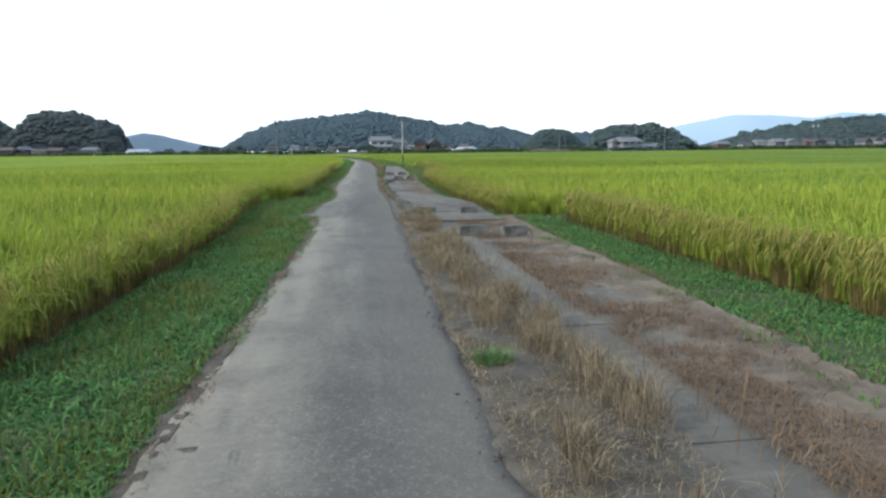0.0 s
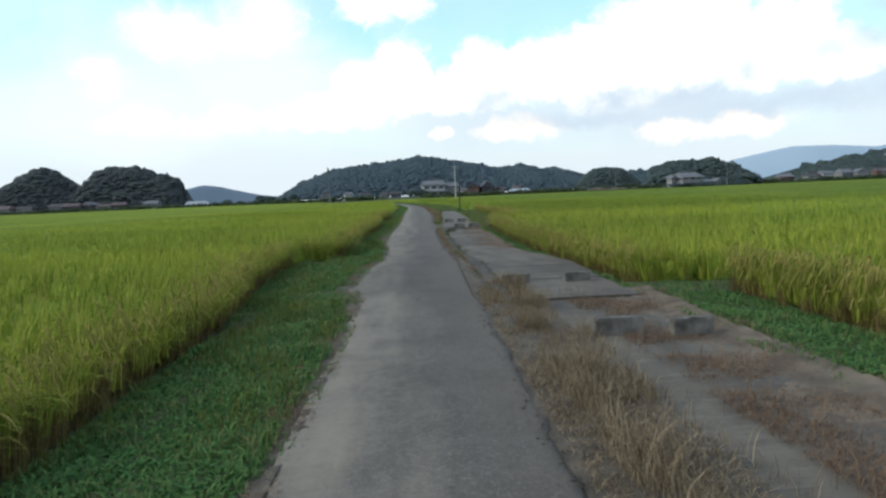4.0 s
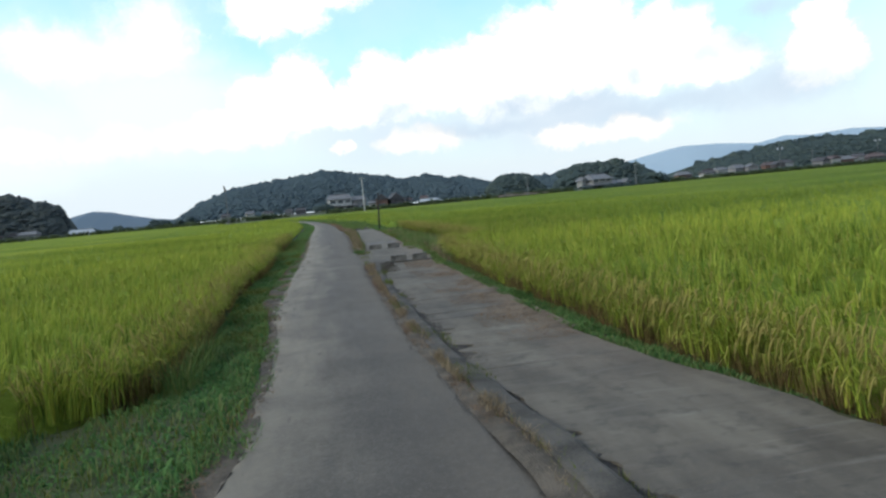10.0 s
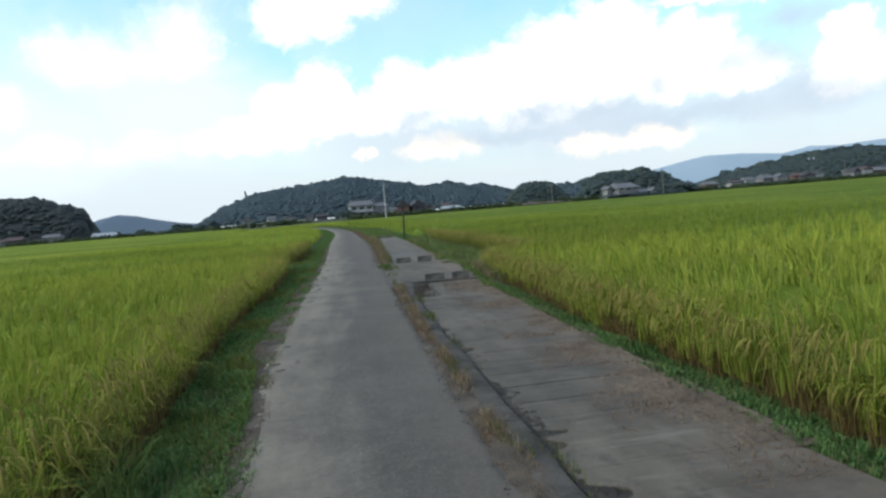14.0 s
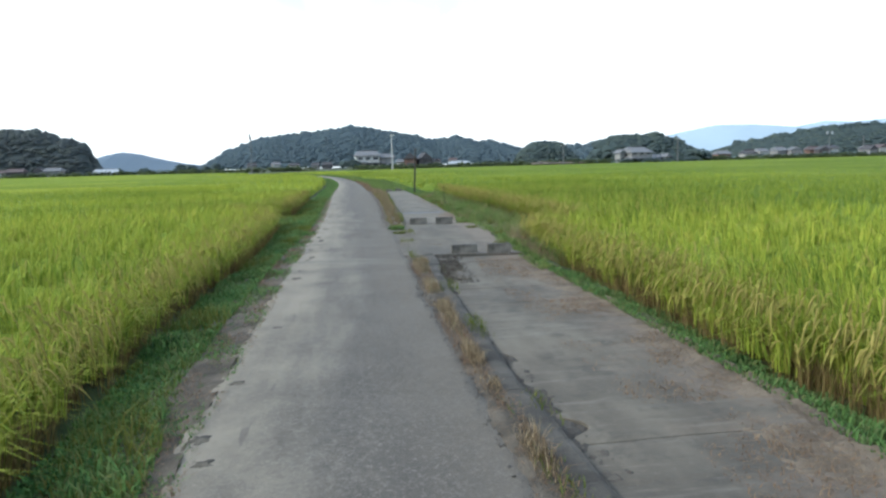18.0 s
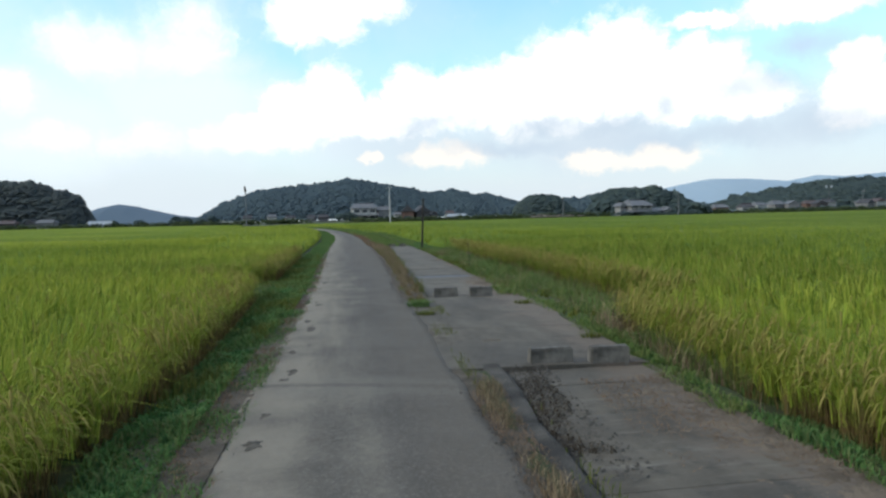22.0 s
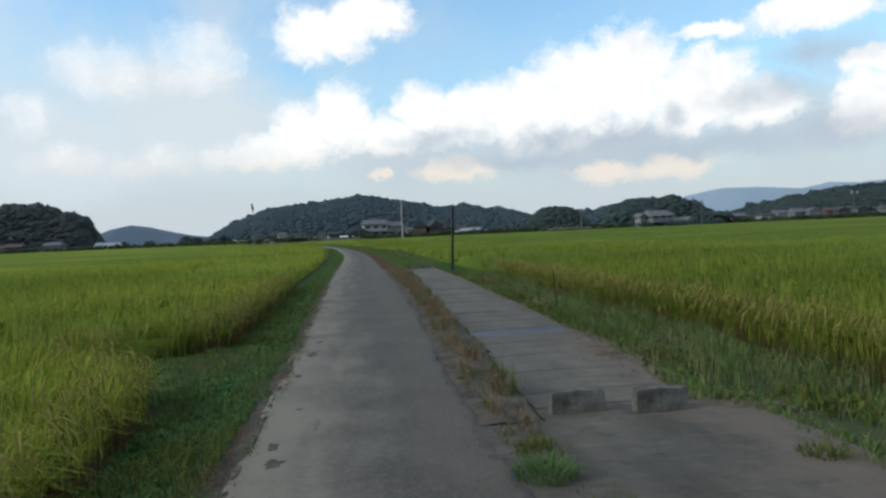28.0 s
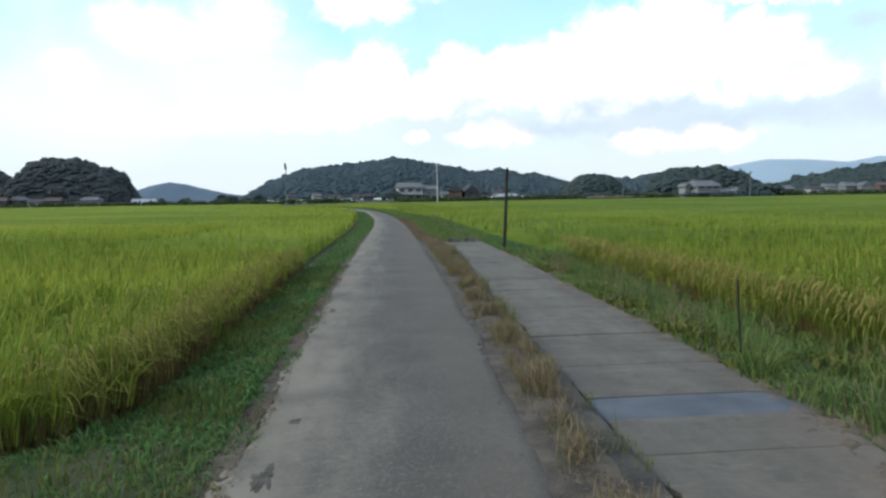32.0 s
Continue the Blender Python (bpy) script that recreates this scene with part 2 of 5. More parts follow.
def asphalt_build(node, bsdf, tree):
    uv = node("ShaderNodeTexCoord").outputs["UV"]
    u, v = node("ShaderNodeSeparateXYZ", i0=uv).outputs[0:2]
    w = place_of(node)
    grit = noise_at(node, w, 160.0, 2.0, 0.7)
    stone = node("ShaderNodeTexVoronoi", Vector=w, Scale=75.0).outputs["Color"]
    stone = node("ShaderNodeSeparateXYZ", i0=stone).outputs[0]
    broad = noise_at(node, w, 1.1, 5.0)
    long_w = node("ShaderNodeMapping", Vector=w)
    long_w.inputs["Scale"].default_value = (3.2, 0.45, 1)
    lane = noise_at(node, long_w.outputs[0], 1.0, 4.0)
    base = mix_rgb(node, step_node(node, broad, 0.3, 0.7), (0.070, 0.063, 0.055), (0.106, 0.096, 0.084))
    base = mix_rgb(node, math_node(node, "MULTIPLY", step_node(node, stone, 0.72, 0.97), 0.5), base, (0.22, 0.2, 0.175))
    base = mix_rgb(node, math_node(node, "MULTIPLY", step_node(node, grit, 0.58, 0.38), 0.75), base, (0.034, 0.032, 0.03))
    chunk = node("ShaderNodeSeparateXYZ", i0=node("ShaderNodeTexVoronoi", Vector=w, Scale=28.0).outputs["Color"]).outputs[0]
    base = mix_rgb(node, math_node(node, "MULTIPLY", step_node(node, chunk, 0.3, 0.0), 0.35), base, (0.045, 0.042, 0.038))
    # a stretch of the lane with darker asphalt colour and weaker sand
    dark_stretch = math_node(node, "MULTIPLY", step_node(node, v, 12.5, 16.0), step_node(node, v, 24.5, 20.0))
    base = mix_rgb(node, math_node(node, "MULTIPLY", dark_stretch, 0.42), base, (0.040, 0.037, 0.033))
    # sand washed along the left edge, in tongues
    crumb = noise_at(node, w, 14.0, 5.0, 0.7)
    edge = math_node(node, "MULTIPLY_ADD", math_node(node, "SUBTRACT", lane, 0.5), 1.5, math_node(node, "MULTIPLY_ADD", math_node(node, "SUBTRACT", crumb, 0.5), 0.9, u))
    edge = math_node(node, "MULTIPLY_ADD", math_node(node, "MULTIPLY", step_node(node, v, 28.0, 33.0), step_node(node, v, 50.0, 44.0)), -0.22, edge)
    sand = math_node(node, "MULTIPLY", step_node(node, edge, 1.15, -0.15), step_node(node, broad, 0.1, 0.62))
    base = mix_rgb(node, math_node(node, "MULTIPLY", sand, math_node(node, "MULTIPLY_ADD", dark_stretch, -0.35, 0.92)), base, (0.192, 0.172, 0.139))
    # a patched seam across the lane
    seam = math_node(node, "MULTIPLY_ADD", math_node(node, "SUBTRACT", crumb, 0.5), 0.35, math_node(node, "MULTIPLY_ADD", u, 0.25, v))
    seam = math_node(node, "ABSOLUTE", math_node(node, "SUBTRACT", seam, 34.62))
    base = mix_rgb(node, math_node(node, "MULTIPLY", step_node(node, seam, 0.5, 0.15), 0.4), base, (0.15, 0.138, 0.118))
    base = mix_rgb(node, math_node(node, "MULTIPLY", step_node(node, seam, 0.1, 0.02), 0.45), base, (0.04, 0.037, 0.033))
    # damp earth spots in the wheel line
    spot = noise_at(node, long_w.outputs[0], 2.6, 3.0)
    track = math_node(node, "MULTIPLY", step_node(node, spot, 0.64, 0.70), step_node(node, math_node(node, "ABSOLUTE", math_node(node, "SUBTRACT", u, 0.3)), 0.35, 0.1))
    base = mix_rgb(node, math_node(node, "MULTIPLY", track, 0.6), base, (0.065, 0.06, 0.052))
    # dust towards the right edge
    dust = step_node(node, math_node(node, "MULTIPLY_ADD", math_node(node, "SUBTRACT", lane, 0.5), 0.9, u), 0.95, 1.7)
    base = mix_rgb(node, math_node(node, "MULTIPLY", dust, math_node(node, "MULTIPLY_ADD", crumb, 0.9, 0.0)), base, (0.11, 0.095, 0.077))
    set_colour(tree, bsdf, base)
    bump(node, bsdf, tree, math_node(node, "ADD", math_node(node, "ADD", grit, stone), chunk), 0.75, 0.008)


def concrete_build(node, bsdf, tree):
    w = place_of(node)
    rnd = node("ShaderNodeObjectInfo").outputs["Random"]
    along = node("ShaderNodeMapping", Vector=w)
    along.inputs["Scale"].default_value = (2.4, 0.7, 1)
    across = node("ShaderNodeMapping", Vector=w)
    across.inputs["Scale"].default_value = (0.8, 4.5, 1)
    broad, fine = noise_at(node, along.outputs[0], 0.9, 6.0, 0.62), noise_at(node, w, 60.0, 4.0, 0.65)
    streak = noise_at(node, across.outputs[0], 1.1, 5.0, 0.65)
    stain, grit = noise_at(node, w, 5.0, 6.0, 0.7), noise_at(node, w, 18.0, 5.0, 0.7)
    base = mix_rgb(node, step_node(node, broad, 0.28, 0.72), (0.052, 0.045, 0.036), (0.116, 0.103, 0.082))
    base = mix_rgb(node, math_node(node, "MULTIPLY", rnd, 0.3), base, (0.064, 0.057, 0.047))
    base = mix_rgb(node, math_node(node, "MULTIPLY", step_node(node, streak, 0.54, 0.7), 0.45), base, (0.16, 0.148, 0.127))
    scuff = node("ShaderNodeMapping", Vector=w)
    scuff.inputs["Scale"].default_value = (1.1, 9.0, 1)
    lines = noise_at(node, scuff.outputs[0], 1.6, 6.0, 0.7)
    base = mix_rgb(node, math_node(node, "MULTIPLY", step_node(node, lines, 0.56, 0.72), 0.5), base, (0.168, 0.152, 0.126))
    base = mix_rgb(node, math_node(node, "MULTIPLY", step_node(node, lines, 0.44, 0.3), 0.5), base, (0.036, 0.033, 0.029))
    wide = noise_at(node, w, 0.33, 3.0)
    base = mix_rgb(node, math_node(node, "MULTIPLY", step_node(node, wide, 0.42, 0.62), 0.42), base, (0.045, 0.043, 0.04))
    base = mix_rgb(node, math_node(node, "MULTIPLY", step_node(node, stain, 0.5, 0.68), 0.6), base, (0.034, 0.032, 0.029))
    base = mix_rgb(node, math_node(node, "MULTIPLY", step_node(node, grit, 0.55, 0.72), 0.3), base, (0.12, 0.098, 0.075))
    base = mix_rgb(node, math_node(node, "MULTIPLY", step_node(node, fine, 0.6, 0.75), 0.45), base, (0.17, 0.16, 0.145))
    y = node("ShaderNodeSeparateXYZ", i0=w).outputs[1]
    base = mix_rgb(node, math_node(node, "MULTIPLY", step_node(node, y, 40.5, 43.5), math_node(node, "MULTIPLY_ADD", grit, 0.4, 0.0), clamp=True), base, (0.15, 0.138, 0.12))
    # thin red-brown soil film washed in from the verge, in ragged patches
    x, y = node("ShaderNodeSeparateXYZ", i0=w).outputs[0:2]
    inner = math_node(node, "MULTIPLY_ADD", y, -0.032, x)
    ragged = math_node(node, "MULTIPLY_ADD", math_node(node, "SUBTRACT", noise_at(node, w, 1.6, 8.0, 0.68), 0.5), 2.6, inner)
    stretch = math_node(node, "MULTIPLY", step_node(node, y, 19.0, 24.0), step_node(node, y, 47.0, 44.0))
    film = math_node(node, "MULTIPLY", math_node(node, "MULTIPLY", step_node(node, ragged, 2.05, 2.75), stretch), math_node(node, "MULTIPLY_ADD", grit, 0.9, 0.15), clamp=True)
    base = mix_rgb(node, film, base, (0.125, 0.098, 0.078))
    set_colour(tree, bsdf, base)
    bump(node, bsdf, tree, math_node(node, "ADD", fine, math_node(node, "ADD", grit, stain)), 0.45, 0.008)


def ground_build(node, bsdf, tree):
    w = place_of(node)
    broad, fine = noise_at(node, w, 1.2, 5.0), noise_at(node, w, 30.0, 4.0)
    base = mix_rgb(node, step_node(node, broad, 0.35, 0.65), (0.022, 0.04, 0.011), (0.05, 0.05, 0.024))
    base = mix_rgb(node, math_node(node, "MULTIPLY", fine, 0.5), base, (0.035, 0.045, 0.018))
    set_colour(tree, bsdf, base)
    bump(node, bsdf, tree, fine, 0.6, 0.03)


def canopy_build(node, bsdf, tree):
    w = place_of(node)
    row = node("ShaderNodeMapping", Vector=w)
    row.inputs["Scale"].default_value = (1.0, 0.18, 1)
    broad, fine = noise_at(node, row.outputs[0], 0.12, 4.0), noise_at(node, w, 5.0, 5.0, 0.7)
    base = mix_rgb(node, step_node(node, broad, 0.3, 0.7), (0.112, 0.163, 0.024), (0.175, 0.21, 0.029))
    base = mix_rgb(node, math_node(node, "MULTIPLY", step_node(node, fine, 0.35, 0.7), 0.6), base, (0.055, 0.085, 0.008))
    set_colour(tree, bsdf, mix_rgb(node, 1.0, base, field_bands(node), "MULTIPLY"))
    bsdf.inputs["Specular IOR Level"].default_value = 0.03
    bump(node, bsdf, tree, fine, 0.8, 0.15)


ASPHALT = material("worn_asphalt", asphalt_build, 0.88)
CONCRETE = material("weathered_concrete", concrete_build, 0.9)
GROUND = material("earth", ground_build, 0.95)
CANOPY = material("rice_canopy", canopy_build, 0.95)
RICE = leafy("rice_leaf", [(0.084, 0.131, 0.021), (0.174, 0.237, 0.032), (0.252, 0.304, 0.042), (0.308, 0.315, 0.058), (0.188, 0.250, 0.034)], bands=True)
STRAW = leafy("rice_stalk", [(0.0690, 0.0460, 0.0207), (0.1150, 0.0828, 0.0345), (0.1840, 0.1323, 0.0575), (0.0978, 0.1035, 0.0253)])
EAR = leafy("rice_ear", [(0.15, 0.135, 0.038), (0.215, 0.19, 0.052), (0.275, 0.23, 0.072), (0.19, 0.2, 0.044)])
GRASS = leafy("verge_grass", [(0.0342, 0.0758, 0.0273), (0.0604, 0.1277, 0.0391), (0.0944, 0.1781, 0.0522), (0.0814, 0.1221, 0.0444), (0.1322, 0.1490, 0.0587)], patch_size=2.2)
CLOVER = leafy("clover_leaf", [(0.0335, 0.0876, 0.0289), (0.0567, 0.1344, 0.0414), (0.0850, 0.1691, 0.0502)], patch_size=1.8)
BANK = leafy("bank_grass", [(0.042, 0.082, 0.026), (0.072, 0.128, 0.036), (0.112, 0.168, 0.047), (0.165, 0.182, 0.064), (0.082, 0.142, 0.038)], patch_size=1.1)
WEED = leafy("faded_weed", [(0.05, 0.075, 0.014), (0.09, 0.11, 0.022), (0.12, 0.115, 0.035)])
DRY = leafy("dry_grass", [(0.0655, 0.0481, 0.0304), (0.121, 0.0887, 0.0541), (0.186, 0.141, 0.0857), (0.294, 0.235, 0.152), (0.0978, 0.0663, 0.0451)], patch_size=1.5)
BROWN = leafy("dead_grass", [(0.102, 0.066, 0.0444), (0.15, 0.0984, 0.066), (0.204, 0.144, 0.09)])
THATCH = varied("dead_grass_mat", (0.0761, 0.0598, 0.0446), (0.147, 0.117, 0.088), 3.0, 90.0, 0.95, 0.9, 0.02, 0.9)
MUD = varied("dried_mud", (0.035, 0.032, 0.028), (0.085, 0.077, 0.063), 9.0, 60.0, 0.95, 0.8, 0.01, 0.9)
# distance haze is mixed into the woodland tones below as pale blue-grey
HAZED_FOREST = leafy("hazed_woodland", [(0.0936, 0.1128, 0.1224), (0.1056, 0.1260, 0.1296), (0.1200, 0.1416, 0.1356)], 0.9, 0.6)
HAZED_MID_FOREST = leafy("hazed_near_woodland", [(0.0739, 0.1030, 0.1098), (0.0874, 0.1210, 0.1210), (0.1075, 0.1400, 0.1266)], 0.9, 0.6)
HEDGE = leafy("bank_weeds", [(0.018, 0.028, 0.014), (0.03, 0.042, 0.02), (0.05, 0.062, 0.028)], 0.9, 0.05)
HAZED_FAR_FOREST = leafy("hazed_far_woodland", [(0.0996, 0.1410, 0.1696), (0.1081, 0.1526, 0.1781), (0.1198, 0.1664, 0.1844)], 0.9, 0.6)
LITTER = leafy("dark_leaf_litter", [(0.022, 0.018, 0.013), (0.045, 0.036, 0.026), (0.075, 0.058, 0.04), (0.03, 0.026, 0.02)])
SOIL = varied("bare_soil", (0.04, 0.034, 0.027), (0.095, 0.08, 0.063), 4.0, 60.0, 0.95, 0.8, 0.025, 0.9)
RUBBLE = varied("asphalt_crumbs", (0.035, 0.033, 0.03), (0.085, 0.078, 0.07), 8.0, 80.0, 0.95, 0.8, 0.02, 0.9)
TILE = varied("roof_tile", (0.07, 0.075, 0.085), (0.13, 0.135, 0.145), 2.0, 12.0, 0.7)
DARK_TILE = varied("black_roof_tile", (0.03, 0.03, 0.034), (0.055, 0.054, 0.06), 2.0, 12.0, 0.7)
PALE_ROOF = varied("pale_metal_roof", (0.22, 0.245, 0.27), (0.30, 0.325, 0.35), 2.0, 12.0, 0.5)
RUSTY = varied("rusty_metal_roof", (0.11, 0.085, 0.075), (0.19, 0.155, 0.135), 2.0, 12.0, 0.8)
DARK_WALL = varied("dark_board_wall", (0.045, 0.042, 0.045), (0.08, 0.074, 0.076), 0.8, 8.0)
RED_TILE = varied("dark_roof_tile", (0.045, 0.035, 0.035), (0.085, 0.06, 0.06), 2.0, 12.0, 0.6)
PLASTER = varied("plaster_wall", (0.246, 0.246, 0.238), (0.344, 0.344, 0.328), 0.8, 8.0)
BROWN_WALL = varied("brown_board_wall", (0.085, 0.052, 0.043), (0.14, 0.085, 0.068), 0.8, 8.0)
GREY_WALL = varied("grey_wall", (0.13, 0.13, 0.135), (0.2, 0.2, 0.2), 0.8, 8.0)
WINDOW_DARK = varied("window_pane", (0.03, 0.035, 0.04), (0.06, 0.07, 0.08), 2.0, 8.0, 0.15, 0.0)
FRAME = varied("window_frame", (0.3, 0.3, 0.3), (0.45, 0.45, 0.45), 2.0, 8.0, 0.5, 0.0)
POLE_PAINT = varied("dark_pole", (0.006, 0.005, 0.004), (0.016, 0.012, 0.010), 6.0, 60.0, 0.6)
POLE_DARK = varied("weathered_pole", (0.08, 0.085, 0.09), (0.13, 0.135, 0.14), 2.0, 20.0, 0.8)
POLE_GREY = varied("concrete_pole", (0.3, 0.3, 0.3), (0.4, 0.4, 0.39), 2.0, 20.0, 0.8)
BLOCK = varied("block_concrete", (0.05, 0.047, 0.042), (0.135, 0.126, 0.112), 6.0, 70.0, 0.9, 0.5, 0.008, 0.6)

KERB = varied("damp_old_concrete", (0.024, 0.0224, 0.02), (0.0704, 0.0648, 0.0568), 2.2, 45.0, 0.95, 0.8, 0.015, 0.8)
DAMP_SOIL = varied("damp_dark_soil", (0.022, 0.020, 0.018), (0.06, 0.053, 0.045), 3.0, 50.0, 0.95, 0.9, 0.02, 0.9)

# ---- mesh helpers ----


def mesh_object(name, verts, faces, mat, parent=None, uv=None, smooth=False):
    me = bpy.data.meshes.new(name)
    verts, faces = np.asarray(verts, np.float32), np.asarray(faces, np.int32)
    n, k = faces.shape
    me.vertices.add(len(verts))
    me.vertices.foreach_set("co", verts.ravel())
    me.loops.add(n * k)
    me.loops.foreach_set("vertex_index", faces.ravel())
    me.polygons.add(n)
    me.polygons.foreach_set("loop_start", np.arange(0, n * k, k, dtype=np.int32))
    me.polygons.foreach_set("use_smooth", np.full(n, smooth))
    if uv is not None:
        layer = me.uv_layers.new(name="run")
        layer.data.foreach_set("uv", np.asarray(uv, np.float32)[faces.ravel()].ravel())
    me.update(calc_edges=True)
    me.materials.append(mat)
    ob = new(name, me)
    ob.parent = parent
    return ob


def part(name, bm, mat, parent=None, label=""):
    me = bpy.data.meshes.new(name)
    bm.to_mesh(me)
    bm.free()
    me.materials.append(mat)
    ob = new(name, me)
    ob.parent = parent
    return tagged(ob, label=label)


def box(cx, cy, z0, sx, sy, sz, bevel=0.0, turn=0.0):
    bm = bmesh.new()
    bmesh.ops.create_cube(bm, size=1.0, matrix=pose(cx, cy, z0 + sz / 2, 0, 0, turn) @ Matrix.Diagonal((sx, sy, sz, 1)))
    if bevel:
        bmesh.ops.bevel(bm, geom=bm.edges[:], offset=bevel, segments=2, affect="EDGES")
    return bm


def tube(x0, y0, z0, x1, y1, z1, r0, r1, sides=10):
    bm = bmesh.new()
    a, b = Vector((x0, y0, z0)), Vector((x1, y1, z1))
    m = Matrix.Translation((a + b) / 2) @ (b - a).to_track_quat("Z", "Y").to_matrix().to_4x4()
    bmesh.ops.create_cone(bm, cap_ends=True, segments=sides, radius1=r0, radius2=r1, depth=(b - a).length, matrix=m)
    return bm


def grid_faces(rows, cols):
    i = np.arange(rows - 1)[:, None] * cols + np.arange(cols - 1)[None]
    return np.stack([i, i + 1, i + cols + 1, i + cols], -1).reshape(-1, 4)


def wiggle(y, seed, size, step):
    """Smooth random wander along the way."""
    rng = np.random.default_rng(seed)
    knots = rng.normal(0, size, 2000)
    return np.interp((np.asarray(y, float) + 200) / step, np.arange(2000), knots)


def line(table):
    ys, xs = [p[0] for p in table], [p[1] for p in table]
    return lambda y: np.interp(y, ys, xs)


# ---- plan: edges along the way (y, x) ----
road_left = line([(-20, -0.4), (3, -0.24), (6, -0.17), (9, -0.07), (11, -0.03), (14.2, 0.0), (15.6, -0.28), (16.6, -0.2), (18.7, -0.14), (20.5, 0.12), (22.4, 0.12), (25, 0.07), (27, -0.05), (29, -0.02), (32.5, 0.03),
                  (35.5, 0.12), (39.5, 0.26), (42.7, 0.33), (49.4, 0.4), (56, 0.43), (60, 0.52), (66, 0.6), (72, 0.75), (82, 0.95), (95, 0.9), (110, 0.4), (130, -0.6), (150, -2.5), (170, -6.0), (200, -14), (232, -26)])
road_right = line([(-20, 1.4), (4, 1.45), (9, 1.54), (12, 1.6), (17, 1.74), (19, 1.82), (21, 1.76), (23, 1.71), (26, 1.75), (29, 1.82), (31, 1.85), (33.5, 1.95), (36, 2.02), (40, 2.08), (42.4, 2.08), (45.7, 2.22),
                   (48, 2.36), (50.6, 2.42), (54, 2.55), (65, 2.72), (72, 2.8), (82, 2.85), (95, 2.75), (110, 2.25), (130, 1.2), (150, -0.7), (170, -4.2), (200, -12), (232, -24)])
slab_left = line([(-20, 1.85), (3, 1.95), (12, 1.98), (16, 2.0), (18.8, 2.06), (20, 2.02), (22, 1.92), (24, 1.95), (27.7, 1.99), (30, 2.06), (33, 2.2), (34.5, 2.35), (41, 2.45), (42.5, 2.52), (44.7, 2.66), (47, 2.77),
                  (48.3, 2.82), (51.6, 2.93), (60, 3.4), (100, 4.0)])
slab_right = line([(-20, 3.4), (3, 3.5), (6, 3.62), (11, 3.66), (14, 3.75), (16, 3.8), (17.4, 3.86), (19.3, 3.88), (21.6, 3.57), (23, 3.47), (26, 3.52), (27.5, 3.62), (30.8, 3.77), (33, 3.87), (35.3, 4.06), (37, 4.13),
                   (40, 4.33), (41.2, 4.4), (41.5, 4.02), (43, 4.12), (44, 4.25), (46, 4.38), (49.7, 4.54), (55, 4.7), (59, 4.85), (62, 4.9), (100, 5.5)])
rice_left = line([(-20, -1.95), (4, -1.85), (8, -1.7), (13, -1.65), (16, -1.95), (18, -2.08), (21.5, -2.1), (21.9, -1.25), (22.9, -0.88), (24, -0.81), (27, -0.87), (30, -0.95), (33, -0.88), (36, -0.72), (40, -0.72), (42.6, -0.75), (43.2, -1.2), (44, -1.9), (45.6, -1.95),
                  (46.0, -0.95), (46.9, -0.7), (54, -0.64), (60, -0.5), (70, -0.35), (82, -0.1), (95, -0.3), (110, -0.8), (130, -1.8), (150, -3.8), (170, -7.5), (200, -15.5), (232, -27.5)])
rice_right = line([(-20, 5.5), (4, 5.4), (9, 5.2), (14.2, 5.25), (14.4, 7.2), (14.9, 7.2), (15.1, 4.1), (16, 3.98), (18, 3.98), (20, 3.98), (22, 3.9), (24, 4.0), (28, 4.02), (30, 4.15), (32, 4.25), (36, 4.5), (37.3, 4.65), (37.8, 5.9),
                   (40, 6.0), (45, 6.1), (52, 6.1), (60, 6.1), (80, 6.2), (100, 6.2), (118, 4.2), (135, 2.6), (150, 0.9), (170, -2.6), (200, -10.4), (232, -22.4)])


# ---- ground: one sheet to the horizon ----


def section(y):
    """Cross-section of the land at the given places along the way: x and z of its stations."""
    y = np.asarray(y, float)
    q = np.clip(y, -20, 232)
    L, R, SL, SR, LR, RR = (f(q) for f in (road_left, road_right, slab_left, slab_right, rice_left, rice_right))
    lift = np.interp(y, [200, 330], [0, 0.6])
    near = wiggle(y, 21, 0.02, 0.8)
    apron = np.interp(y, [34.8, 35.0, 41.1, 41.2], [0, 1, 1, 0])
    trench = np.interp(y, [30, 31.5, 34, 41, 43, 60], [-0.3, -0.11, -0.11, -0.09, -0.2, -0.2])
    o = np.zeros_like(y)
    stations = [(o - 4500, o - 0.1), (o - 400, o - 0.1), (o - 60, o - 0.16), (LR - 1.0, o - 0.17), (LR - 0.15, o - 0.17), (LR + 0.2, -0.10 + near), ((LR + L) / 2, -0.05 + near),
                (L - 0.12, o - 0.018), (L + 0.08, o - 0.04), ((L + R) / 2, o - 0.04), (R - 0.08, o - 0.04), (R + 0.1, -0.02 + near * 0.4 - 0.09 * apron), ((R + SL) / 2, -0.015 + near * 0.6 - 0.09 * apron),
                (SL - 0.04, -0.03 - 0.09 * apron), (SL + 0.03, trench), (SR - 0.03, trench), (SR + 0.02, o - 0.05), ((SR + RR) / 2, -0.07 + near), (RR - 0.1, o - 0.12), (RR + 0.3, o - 0.17),
                (o + 60, o - 0.16), (o + 400, o - 0.1), (o + 4500, o - 0.1)]
    return np.stack([p[0] for p in stations], 1), np.stack([p[1] + lift for p in stations], 1)


def ground_z(x, y):
    xs, zs = section(y)
    out = np.full(len(x), -0.1)
    for k in range(xs.shape[1] - 1):
        inside = (x >= xs[:, k]) & (x < xs[:, k + 1])
        share = (x - xs[:, k]) / np.maximum(xs[:, k + 1] - xs[:, k], 1e-6)
        out = np.where(inside, zs[:, k] + (zs[:, k + 1] - zs[:, k]) * share, out)
    return out


